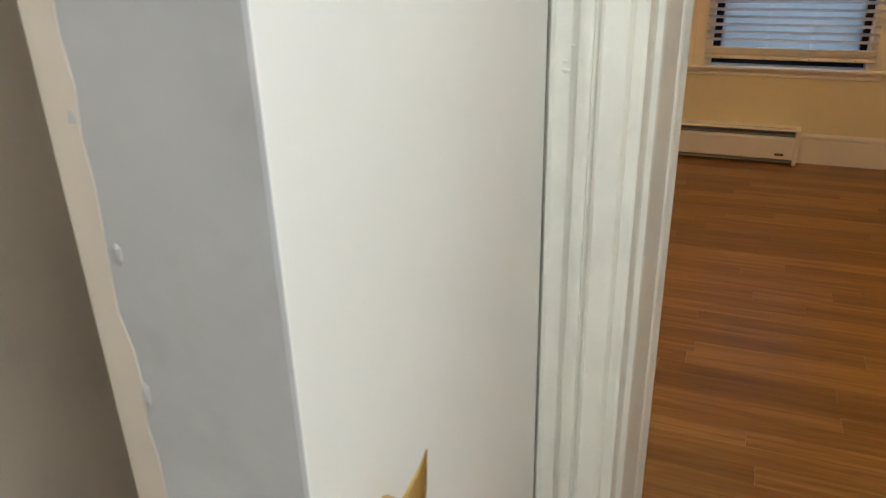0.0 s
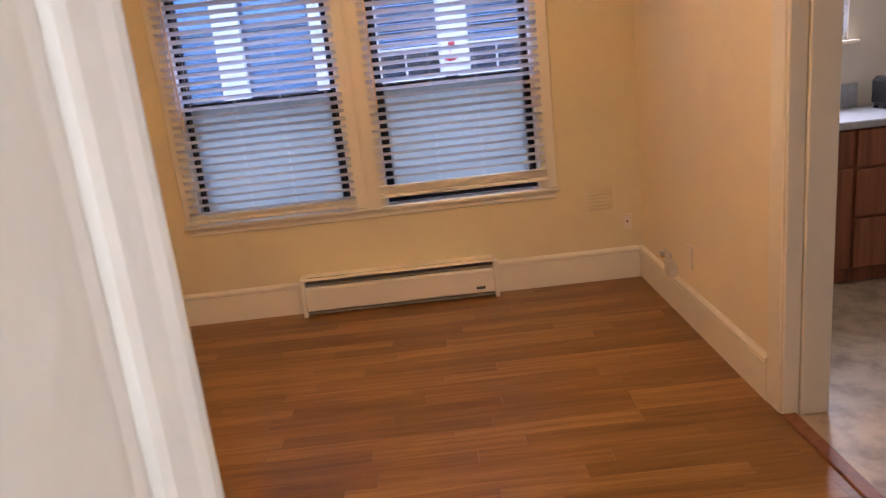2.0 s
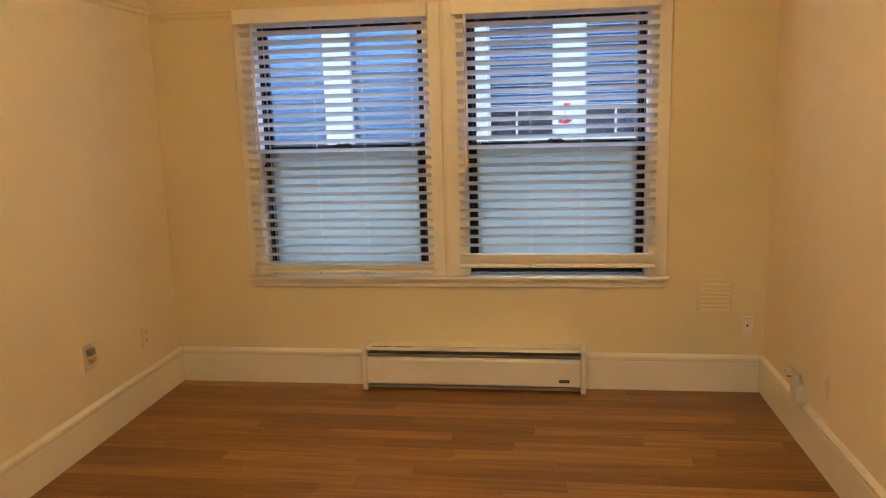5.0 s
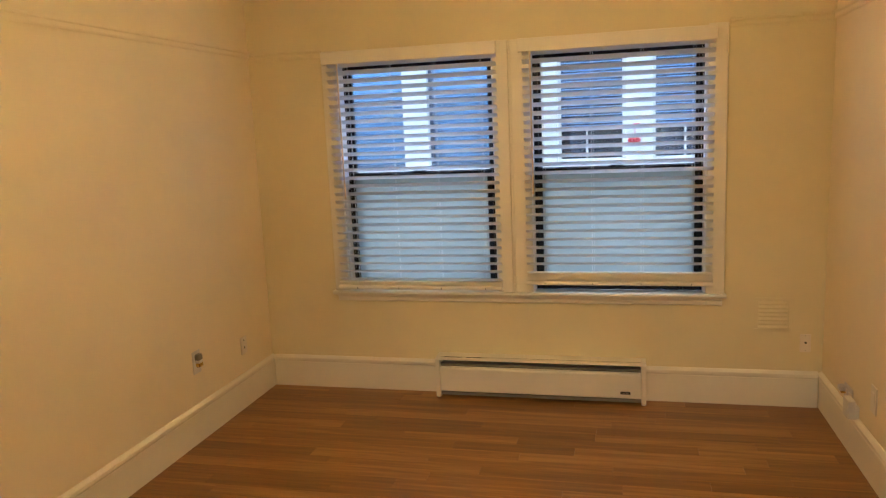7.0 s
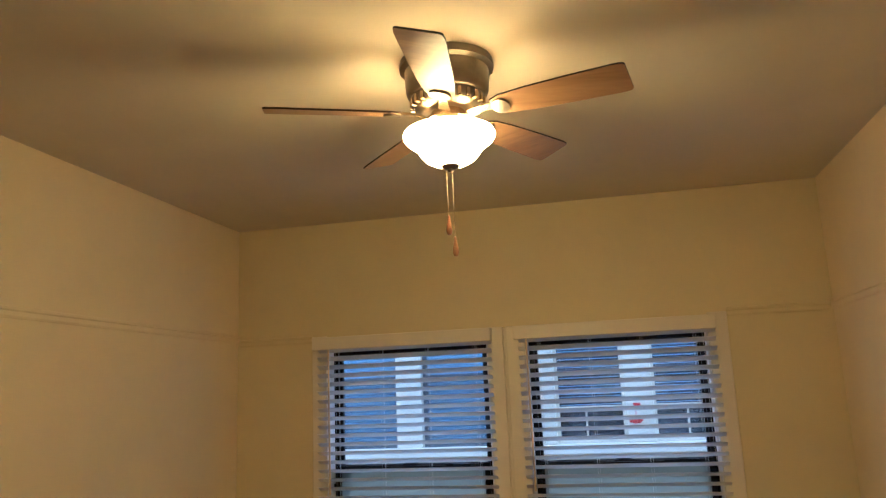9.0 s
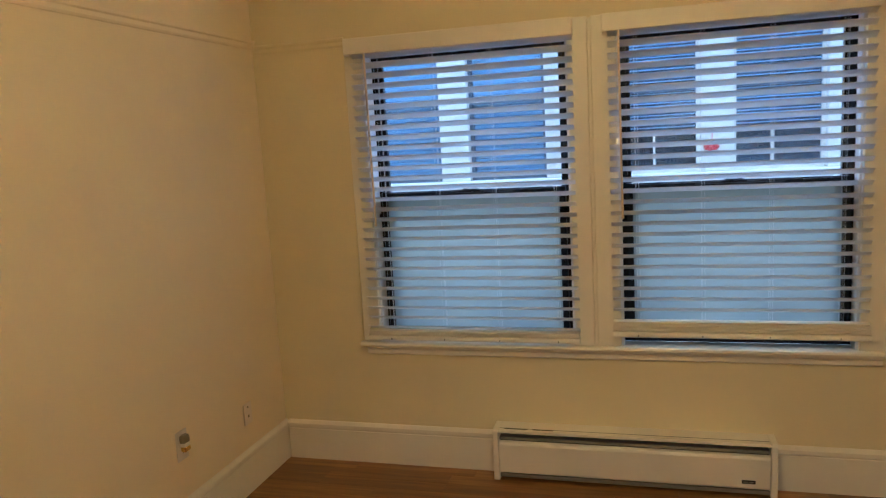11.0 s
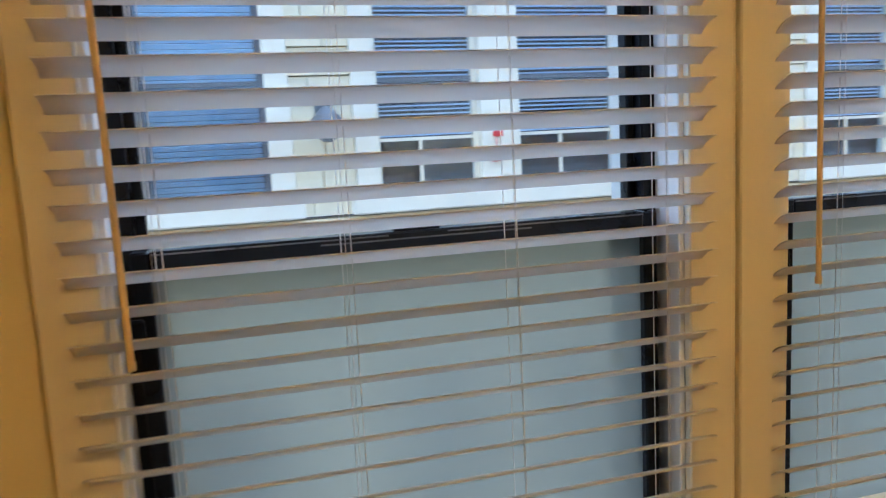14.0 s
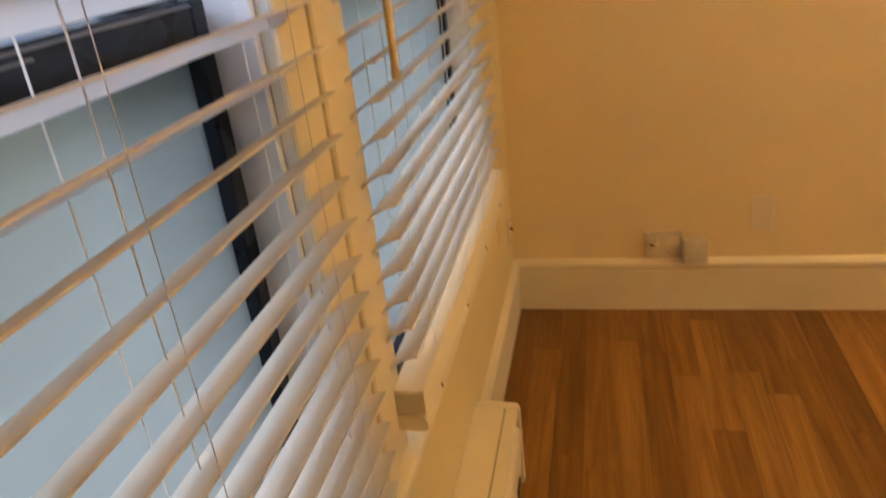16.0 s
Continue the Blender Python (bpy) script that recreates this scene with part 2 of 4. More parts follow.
def prism(bm, outline, axis, lo, hi):
    """Draws a closed outline of 2D points out along an axis (0, 1 or 2)."""
    def at(p, w):
        q = list(p)
        q.insert(axis, w)
        return q
    a = [bm.verts.new(at(p, lo)) for p in outline]
    b = [bm.verts.new(at(p, hi)) for p in outline]
    n = len(outline)
    for i in range(n):
        bm.faces.new((a[i], a[(i + 1) % n], b[(i + 1) % n], b[i]))
    bm.faces.new(a[::-1])
    bm.faces.new(b)
    bmesh.ops.recalc_face_normals(bm, faces=bm.faces[:])


def lathe(bm, profile, steps=32, centre=(0, 0)):
    """Turns a profile of (radius, z) round the upright axis."""
    rings = []
    for r, z in profile:
        rings.append([bm.verts.new((centre[0] + r * math.cos(2 * math.pi * i / steps), centre[1] + r * math.sin(2 * math.pi * i / steps), z)) for i in range(steps)] if r > 1e-5
                     else [bm.verts.new((centre[0], centre[1], z))])
    for lo, hi in zip(rings, rings[1:]):
        for i in range(steps):
            j = (i + 1) % steps
            if len(lo) > 1 and len(hi) > 1:
                bm.faces.new((lo[i], lo[j], hi[j], hi[i]))
            elif len(hi) > 1:
                bm.faces.new((lo[0], hi[j], hi[i]))
            elif len(lo) > 1:
                bm.faces.new((lo[i], lo[j], hi[0]))
    bmesh.ops.recalc_face_normals(bm, faces=bm.faces[:])


def rod(bm, a, b, r, steps=8):
    """A round rod from a to b."""
    a, b = Vector(a), Vector(b)
    q = (b - a).to_track_quat("Z", "Y").to_matrix()
    rings = []
    for end in (a, b):
        rings.append([bm.verts.new(end + q @ Vector((r * math.cos(2 * math.pi * i / steps), r * math.sin(2 * math.pi * i / steps), 0))) for i in range(steps)])
    for i in range(steps):
        j = (i + 1) % steps
        bm.faces.new((rings[0][i], rings[0][j], rings[1][j], rings[1][i]))
    bm.faces.new(rings[0][::-1])
    bm.faces.new(rings[1])


def mesh_of(name, bm, mat, smooth=False):
    me = bpy.data.meshes.new(name)
    bm.to_mesh(me)
    bm.free()
    me.materials.append(mat)
    if smooth:
        for p in me.polygons:
            p.use_smooth = True
        me.set_sharp_from_angle(angle=radians(38))
    return me


def part(name, bm, mat, parent, label="", smooth=False):
    ob = new(name, mesh_of(name, bm, mat, smooth))
    ob.parent = parent
    if label:
        tagged(ob, label)
    return ob


def thing(name, label, category, at=(0, 0, 0), group=""):
    ob = new(name)
    ob.empty_display_size = 0.1
    ob.location = at
    return tagged(ob, label, category, group)


def structure(name, bm, mat, label, category, smooth=False):
    return tagged(new(name, mesh_of(name, bm, mat, smooth)), label, category, kind="structure")


def boxes(*corners, bevel=0.0):
    bm = bmesh.new()
    for a, b in corners:
        box(bm, a, b, bevel)
    return bm


# ---- the rooms' shell ----
W, D, H = 3.32, -4.20, 2.79          # room: x 0..W, y D..0, z 0..H
LW = (0.575, 1.530)                  # openings of the two windows
RW = (1.735, 2.700)
SILL_Z, HEAD_Z = 0.645, 2.03
OUT = 0.16                           # outer face of the window wall
KD = (-2.78, -1.872)                  # kitchen doorway along y
DH = 2.05
HD = (1.87, 2.75)                    # doorway from the hall

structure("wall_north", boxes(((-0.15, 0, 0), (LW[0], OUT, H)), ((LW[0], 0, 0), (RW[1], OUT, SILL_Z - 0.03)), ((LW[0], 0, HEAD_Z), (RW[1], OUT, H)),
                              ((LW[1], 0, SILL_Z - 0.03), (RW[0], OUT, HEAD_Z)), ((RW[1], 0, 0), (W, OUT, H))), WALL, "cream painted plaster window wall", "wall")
structure("wall_west", boxes(((-0.15, D - 0.2, 0), (0, 0, H))), PEACH_LIT, "peach-cream plaster side wall, paint lightened for the light on it", "wall")
structure("wall_east", boxes(((W, KD[1], 0), (W + 0.17, 0, H)), ((W, D, 0), (W + 0.17, KD[0], H)), ((W, KD[0], DH), (W + 0.17, KD[1], H))), PEACH_LIT, "peach-cream wall with an open doorway to the kitchen, paint lightened for light", "wall")
structure("wall_south", boxes(((0, D - 0.26, 0), (HD[0] - 0.03, D, H)), ((HD[1] + 0.03, D - 0.26, 0), (W + 0.17, D, H)), ((HD[0] - 0.03, D - 0.26, DH + 0.03), (HD[1] + 0.03, D, H))), PEACH_LIT, "peach-cream wall with the hall doorway, paint lightened for light", "wall")
structure("ceiling", boxes(((-0.15, D, H), (W + 0.17, OUT, H + 0.12))), CEIL, "off-white painted ceiling", "ceiling")
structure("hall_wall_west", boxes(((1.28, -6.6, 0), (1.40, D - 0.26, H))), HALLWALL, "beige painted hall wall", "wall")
structure("hall_wall_east", boxes(((3.10, -6.6, 0), (3.22, D - 0.2, H))), DOOR, "white painted hall wall", "wall")
structure("hall_wall_south", boxes(((1.28, -6.72, 0), (3.22, -6.6, H))), DOOR, "white painted hall end wall", "wall")
structure("hall_ceiling", boxes(((1.28, -6.72, 2.66), (3.22, D - 0.2, 2.78))), CEIL, "white painted hall ceiling", "ceiling")
KX, KB = 6.0, -3.6
structure("kitchen_wall_north", boxes(((W + 0.17, 0, 0), (3.95, OUT, H)), ((3.95, 0, 0), (4.60, OUT, 1.315)), ((3.95, 0, 2.0), (4.60, OUT, H)), ((4.60, 0, 0), (KX, OUT, H))), KWALL, "grey-beige kitchen wall with a small window", "wall")
structure("kitchen_wall_east", boxes(((KX, KB, 0), (KX + 0.12, OUT, H))), KWALL, "grey-beige kitchen wall", "wall")
structure("kitchen_wall_south", boxes(((W + 0.17, KB - 0.12, 0), (KX + 0.12, KB, H))), KWALL, "grey-beige kitchen wall", "wall")
structure("kitchen_ceiling", boxes(((W + 0.17, KB - 0.12, H), (KX + 0.12, OUT, H + 0.12))), CEIL, "white kitchen ceiling", "ceiling")
structure("kitchen_floor", boxes(((W + 0.045, KB, -0.05), (KX, 0, -0.004))), VINYL, "marbled beige sheet vinyl kitchen floor", "floor")
structure("threshold", boxes(((W - 0.012, KD[0], -0.01), (W + 0.05, KD[1], 0.010)), bevel=0.006), OAK, "brown wooden threshold strip in the kitchen doorway", "threshold")
floor = structure("floor", boxes(((-0.1, D - 2.5, -0.06), (W + 0.044, 0.0, -0.012))), SUBFLOOR, "warm brown wood laminate plank floor", "floor")
structure("ground", boxes(((-300, -300, -1.3), (300, 300, -1.2))), ASPHALT, "grey concrete ground of the light well", "ground")
structure("own_facade", boxes(((-6, OUT + 0.002, -1.2), (LW[0], OUT + 0.10, 4.2)), ((LW[0], OUT + 0.002, -1.2), (3.95, OUT + 0.10, SILL_Z - 0.03)), ((LW[0], OUT + 0.002, HEAD_Z), (3.95, OUT + 0.10, 4.2)),
                                ((LW[1], OUT + 0.002, SILL_Z - 0.03), (RW[0], OUT + 0.10, HEAD_Z)), ((RW[1], OUT + 0.002, SILL_Z - 0.03), (3.95, OUT + 0.10, HEAD_Z)),
                                ((3.95, OUT + 0.002, -1.2), (4.60, OUT + 0.10, 1.315)), ((3.95, OUT + 0.002, 2.0), (4.60, OUT + 0.10, 4.2)), ((4.60, OUT + 0.002, -1.2), (12, OUT + 0.10, 4.2))), STUCCO, "pale stucco outside of the building", "facade")


# ---- trim ----
def base_profile(out):
    """Baseboard cross-section: a flat face, a shadow line and a moulded cap; (depth, z)."""
    return [(0, 0), (out * 0.016, 0), (out * 0.016, 0.162), (out * 0.014, 0.165), (out * 0.015, 0.169), (out * 0.022, 0.176), (out * 0.022, 0.192), (out * 0.014, 0.200), (out * 0.006, 0.207), (0, 0.207)]


def baseboard(axis, at, out, lo, hi):
    bm = bmesh.new()
    if axis == 0:
        prism(bm, [(at + d, z) for d, z in base_profile(out)], 0, lo, hi)
    else:
        prism(bm, [(at + d, z) for d, z in base_profile(out)], 1, lo, hi)
    return structure("baseboard", bm, TRIM, "tall cream painted wooden baseboard with a moulded cap", "baseboard")


baseboard(0, 0.0, -1, 0.022, 1.135)
baseboard(0, 0.0, -1, 2.380, W - 0.022)
baseboard(1, 0.0, 1, D, 0.0)
baseboard(1, W, -1, -1.764, 0.0)
baseboard(1, W, -1, D, KD[0] - 0.12)
structure("baseboard", boxes(((W - 0.016, -1.764 - 0.001, 0), (W, -1.7645, 0.165))), TRIM, "baseboard end beside the door casing", "baseboard")


def rail_profile(out):
    return [(0, -0.022), (out * 0.006, -0.022), (out * 0.010, -0.012), (out * 0.010, 0.004), (out * 0.016, 0.010), (out * 0.016, 0.020), (out * 0.004, 0.024), (0, 0.024)]


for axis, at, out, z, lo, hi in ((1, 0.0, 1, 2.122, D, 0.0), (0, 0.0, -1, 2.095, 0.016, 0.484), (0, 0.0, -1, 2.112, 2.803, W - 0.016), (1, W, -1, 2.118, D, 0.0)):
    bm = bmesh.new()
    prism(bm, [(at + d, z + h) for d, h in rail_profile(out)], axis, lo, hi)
    structure("picture_rail", bm, WALL if axis == 0 else PEACH_LIT, "thin picture rail painted over in wall colour", "moulding")

# casing and lining of the kitchen doorway
structure("trim", boxes(((W - 0.014, KD[1], 0), (W, KD[1] + 0.11, DH + 0.11)), ((W - 0.014, KD[0] - 0.11, 0), (W, KD[0], DH + 0.11)), ((W - 0.014, KD[0], DH), (W, KD[1], DH + 0.11)), bevel=0.004), TRIM, "cream painted casing round the kitchen doorway", "door casing")
structure("trim", boxes(((W - 0.010, KD[1] - 0.022, 0), (W + 0.058, KD[1] - 0.001, DH)), ((W + 0.0595, KD[1] - 0.034, 0), (W + 0.172, KD[1] - 0.001, DH)),
                        ((W - 0.010, KD[0] + 0.001, 0), (W + 0.172, KD[0] + 0.022, DH)), ((W - 0.010, KD[0] + 0.022, DH - 0.022), (W + 0.172, KD[1] - 0.034, DH - 0.001)), bevel=0.004), TRIM, "cream painted door lining with a stop", "door lining")

# the hall doorway: moulded casing on the hall side, lining, stop, casing on the room side
HY = D - 0.26


def moulded(points, lo, hi):
    bm = bmesh.new()
    prism(bm, points, 2, lo, hi)
    return bm


casing = [(1.706, HY - 0.001), (1.706, HY - 0.014), (1.709, HY - 0.017), (1.738, HY - 0.017), (1.741, HY - 0.024), (1.746, HY - 0.028), (1.752, HY - 0.028), (1.757, HY - 0.022), (1.772, HY - 0.018), (1.778, HY - 0.021),
          (1.784, HY - 0.029), (1.794, HY - 0.031), (1.802, HY - 0.027), (1.803, HY - 0.019), (1.809, HY - 0.018), (1.810, HY - 0.024), (1.816, HY - 0.026), (1.822, HY - 0.021), (1.846, HY - 0.019), (1.852, HY - 0.010), (1.852, HY - 0.001)]
structure("trim", moulded(casing, 0, DH + 0.14), JAMB, "white moulded door casing with dents in the paint", "door casing", True)
structure("trim", moulded([(2 * (HD[0] + HD[1]) / 2 - x, y) for x, y in casing], 0, DH + 0.14), JAMB, "white moulded door casing", "door casing", True)
structure("trim", boxes(((1.852, HY - 0.02, DH + 0.02), (2.768, HY - 0.001, DH + 0.14))), JAMB, "white moulded head casing", "door casing")
lining = [(1.840, HY - 0.004), (1.864, HY - 0.004), (1.869, HY - 0.001), (1.870, HY + 0.006), (1.870, -4.410), (1.872, -4.402), (1.880, -4.394), (1.882, -4.386), (1.8885, -4.250), (1.890, -4.242), (1.8885, -4.238), (1.885, -4.237),
          (1.885, -4.233), (1.891, -4.231), (1.894, -4.226), (1.898, -4.210), (1.901, -4.202), (1.902, D + 0.004), (1.899, D + 0.014), (1.893, D + 0.018), (1.840, D + 0.018)]
structure("trim", moulded(lining, 0, DH), JAMB, "white painted door lining, scratched and much overpainted", "door lining")
structure("trim", moulded([(HD[0] + HD[1] - x, y) for x, y in lining], 0, DH), JAMB, "white painted door lining", "door lining", True)
structure("trim", boxes(((1.87, HY - 0.004, DH), (2.75, D + 0.018, DH + 0.03))), JAMB, "white painted head lining", "door lining")


# ---- windows ----
def window(name, x0, x1, label):
    """A single-hung window in a bronze frame: clear upper sash, frosted lower sash, white reveal, in one opening."""
    t = tagged(new(name), label, "window", kind="structure")
    z0, z1 = SILL_Z, HEAD_Z
    r = 0.012
    part("window_reveal", boxes(((x0, -0.002, z0), (x0 + r, 0.075, z1)), ((x1 - r, -0.002, z0), (x1, 0.075, z1)), ((x0 + r, -0.002, z1 - r), (x1 - r, 0.075, z1)), bevel=0.002), SLAT, t, "white painted reveal")
    fx0, fx1, zb = x0 + r, x1 - r, z0 + 0.012
    part("window_frame", boxes(((fx0 - 0.012, 0.075, z0), (fx0 + 0.026, 0.15, z1)), ((fx1 - 0.026, 0.075, z0), (fx1 + 0.012, 0.15, z1)),
                               ((fx0 + 0.026, 0.075, z1 - 0.03), (fx1 - 0.026, 0.15, z1)), ((fx0 + 0.026, 0.075, z0), (fx1 - 0.026, 0.15, zb + 0.02)), bevel=0.003), BRONZE, t, "dark bronze aluminium frame")
    zm = 1.335
    for lo, hi in ((fx0 + 0.026, fx0 + 0.058), (fx1 - 0.058, fx1 - 0.026)):
        part("frame_return", boxes(((lo, 0.0765, zb + 0.021), (hi, 0.148, zm + 0.005)), bevel=0.002), BRONZE, t, "dark bronze return behind the frosted pane")
    lower = part("lower_sash", boxes(((fx0 + 0.02, 0.034, zb), (fx0 + 0.048, 0.074, zm + 0.04)), ((fx1 - 0.048, 0.034, zb), (fx1 - 0.02, 0.074, zm + 0.04)),
                                     ((fx0 + 0.048, 0.034, zm), (fx1 - 0.048, 0.074, zm + 0.04)), ((fx0 + 0.048, 0.034, zb), (fx1 - 0.048, 0.074, zb + 0.05)), bevel=0.003), BRONZE, t, "dark bronze lower sash")
    pane = part("frosted_pane", boxes(((fx0 + 0.046, 0.050, zb + 0.045), (fx1 - 0.046, 0.056, zm + 0.005))), FROST, lower, "frosted glass pane")
    pane.visible_shadow = False
    upper = part("upper_sash", boxes(((fx0 + 0.026, 0.100, zm + 0.01), (fx0 + 0.042, 0.128, z1 - 0.03)), ((fx1 - 0.042, 0.100, zm + 0.01), (fx1 - 0.026, 0.128, z1 - 0.03)),
                                     ((fx0 + 0.042, 0.100, z1 - 0.05), (fx1 - 0.042, 0.128, z1 - 0.03)), ((fx0 + 0.042, 0.100, zm + 0.006), (fx1 - 0.042, 0.128, zm + 0.034)), bevel=0.002), BRONZE, t, "dark bronze upper sash")
    pane = part("pane", boxes(((fx0 + 0.040, 0.112, zm + 0.03), (fx1 - 0.040, 0.116, z1 - 0.045))), GLASS, upper, "clear glass pane")
    pane.visible_shadow = False
    mid = (x0 + x1) / 2
    for lo, hi, z in ((fx0 + 0.05, mid - 0.05, zm + 0.034), (mid + 0.05, fx1 - 0.05, zm + 0.034), (mid - 0.16, mid + 0.20, zm + 0.027)):
        part("sash_lip", boxes(((lo, 0.0315, z), (hi, 0.036, z + 0.0022)), bevel=0.0005), LIP, lower, "raised lip of the rail, its highlight painted grey")
    bm = boxes(((mid - 0.04, 0.040, zm + 0.0402), (mid + 0.04, 0.066, zm + 0.044)), bevel=0.002)
    rod(bm, (mid - 0.032, 0.052, zm + 0.044), (mid - 0.010, 0.048, zm + 0.053), 0.003)
    rod(bm, (mid - 0.010, 0.048, zm + 0.053), (mid + 0.03, 0.050, zm + 0.047), 0.003)
    part("sash_lock", bm, BRONZE, lower, "dark sash lock")
    bm = boxes(((x0 + 0.02, 0.024, zm - 0.10), (x0 + 0.046, 0.036, zm - 0.06)), bevel=0.004)
    part("sash_stop", bm, BRONZE, lower)
    return t


window("window_1", *LW, "single-hung window, clear glass above, frosted glass below, dark bronze frame")
window("window_2", *RW, "single-hung window, clear glass above, frosted glass below, lower sash slightly raised")

# casing, mullion, stool and apron
CY = -0.020
structure("window_casing", boxes(((0.486, CY, SILL_Z), (0.577, 0, 2.11)), ((2.698, CY, SILL_Z), (2.800, 0, 2.116)), bevel=0.004), TRIM, "cream painted flat window casing", "window casing")
structure("window_mullion", boxes(((1.528, CY, SILL_Z), (1.617, 0, 2.105)), ((1.633, CY, SILL_Z), (1.737, 0, 2.105)), ((1.617, CY + 0.012, SILL_Z), (1.633, 0, 2.10)), bevel=0.003), TRIM, "cream painted mullion with a groove down its middle", "window casing")
structure("window_head", boxes(((0.577, CY, 2.018), (1.528, 0, 2.10)), ((1.737, CY, 2.018), (2.698, 0, 2.10)), bevel=0.003), TRIM, "cream painted head casing", "window casing")
NOSE = [(-0.036, SILL_Z), (-0.043, SILL_Z - 0.004), (-0.046, SILL_Z - 0.012), (-0.043, SILL_Z - 0.020), (-0.036, SILL_Z - 0.024)]
bm = bmesh.new()
prism(bm, [(0.075, SILL_Z)] + NOSE + [(0.075, SILL_Z - 0.024)], 0, LW[0] + 0.001, RW[1] - 0.001)
for lo, hi in ((0.474, LW[0] + 0.001), (RW[1] - 0.001, 2.810)):
    prism(bm, [(-0.001, SILL_Z)] + NOSE + [(-0.001, SILL_Z - 0.024)], 0, lo, hi)
structure("window_sill", bm, TRIM, "long cream painted window sill under both windows", "window sill")
bm = bmesh.new()
prism(bm, [(-0.001, SILL_Z - 0.025), (-0.026, SILL_Z - 0.025), (-0.024, SILL_Z - 0.034), (-0.016, SILL_Z - 0.040), (-0.015, SILL_Z - 0.062), (-0.009, SILL_Z - 0.068), (-0.001, SILL_Z - 0.070)], 0, 0.500, 2.790)
structure("window_apron", bm, TRIM, "moulded cream apron under the window sill", "moulding")


# ---- blinds ----
def slat_mesh(length):
    """A slightly crowned slat, 50 mm wide, its room edge raised."""
    bm = bmesh.new()
    top, low = [], []
    tilt = radians(27)
    for i in range(7):
        u = -0.025 + 0.05 * i / 6
        h = 0.0046 * (1 - (u / 0.025) ** 2)
        for row, add in ((top, 0.0011), (low, -0.0011)):
            v = h + add
            y = u * math.cos(tilt) - v * math.sin(tilt)
            z = u * math.sin(tilt) + v * math.cos(tilt)
            row.append((-y, z))
    prism(bm, top + low[::-1], 0, 0, length)
    return mesh_of("slat", bm, BLINDM, True)


def blind(name, x0, x1, z_rail, stack, wand_x, wand_z, cords, lift, label):
    t = thing(name, label, "window blind", (x0, -0.042, z_rail), "blinds over the two windows")
    o = Vector((x0, -0.042, z_rail))
    L = x1 - x0

    def rel(bm):
        bmesh.ops.translate(bm, verts=bm.verts[:], vec=-o)
        return bm
    top = 2.026
    part("valance", rel(boxes(((x0 - 0.022, -0.078, top), (x1 + 0.004, -0.060, 2.100)), ((x0 - 0.022, -0.060, top), (x0 - 0.014, -0.0205, 2.100)), ((x1 - 0.004, -0.060, top), (x1 + 0.004, -0.0205, 2.100)), bevel=0.003)), RAILM, t, "cream valance board")
    part("head_rail", rel(boxes(((x0 + 0.004, -0.058, top + 0.012), (x1 - 0.006, -0.022, top + 0.06)), bevel=0.002)), RAILM, t)
    me = slat_mesh(L)
    pitch = 0.0481
    z = 2.0236
    k = 0
    while z > z_rail + 0.038 + 0.0062 * stack:
        s = new("slat", me)
        s.parent = t
        s.location = (0, 0, z - z_rail)
        s.rotation_euler = (radians(random.uniform(-1.2, 1.2)), radians(random.uniform(-0.06, 0.06)), 0)
        z -= pitch
        k += 1
    # slats gathered on the bottom rail
    for i in range(stack):
        part("gathered_slat", rel(boxes(((x0, -0.0675, z_rail + 0.0315 + 0.0062 * i), (x1, -0.0165, z_rail + 0.0365 + 0.0062 * i)), bevel=0.0018)), RAILM, t)
    h = z_rail + 0.030
    bm = bmesh.new()
    prism(bm, [(-0.0680, z_rail + 0.005), (-0.062, z_rail), (-0.020, z_rail), (-0.0155, z_rail + 0.005), (-0.0155, h - 0.008), (-0.020, h - 0.002), (-0.036, h), (-0.052, h - 0.002), (-0.062, h - 0.006), (-0.067, h - 0.013)], 0, x0 - 0.002, x1 + 0.002)
    part("bottom_rail", rel(bm), RAILM, t, "cream bottom rail", True)
    for cx in cords:
        bm = bmesh.new()
        for yy in (-0.0665, -0.0175):
            rod(bm, (cx, yy, h), (cx, yy, top), 0.0005 if yy < -0.05 else 0.0009, 5)
        rod(bm, (cx + 0.012, -0.042, h), (cx + 0.012, -0.042, top), 0.0009, 5)
        part("ladder_cord", rel(bm), BLINDM, t, "thin white ladder cord")
        part("cord_plug", rel(boxes(((cx - 0.0018, -0.0692, z_rail + 0.006), (cx + 0.0018, -0.0672, z_rail + 0.014)))), HOLE, t)
    bm = bmesh.new()
    rod(bm, (wand_x, -0.074, wand_z), (wand_x - 0.004, -0.072, top), 0.0050, 8)
    rod(bm, (wand_x, -0.074, wand_z - 0.012), (wand_x, -0.074, wand_z), 0.0062, 8)
    part("tilt_wand", rel(bm), WANDM, t, "honey-coloured tilt wand")
    if lift:
        bm = bmesh.new()
        px, pz = lift[0], top
        for i in range(1, 15):
            qz = top + (lift[1] - top) * i / 14
            qx = lift[0] + 0.006 * math.sin(i * 0.7) + 0.03 * (i / 14) ** 2
            rod(bm, (px, -0.078, pz), (qx, -0.078, qz), 0.0011, 5)
            px, pz = qx, qz
        part("lift_cord", rel(bm), CORD, t, "thin hanging lift cord")
    return t


blind("window_blind", 0.530, 1.553, 0.662, 3, 0.611, 1.238, (0.650, 0.917, 1.184, 1.456), None, "white two-inch slat blind lowered over the window, slats open")
blind("window_blind", 1.703, 2.732, 0.698, 7, 1.754, 1.245, (1.81, 2.08, 2.35, 2.62), (2.66, 0.9), "white two-inch slat blind lowered almost to the sill, slats open")


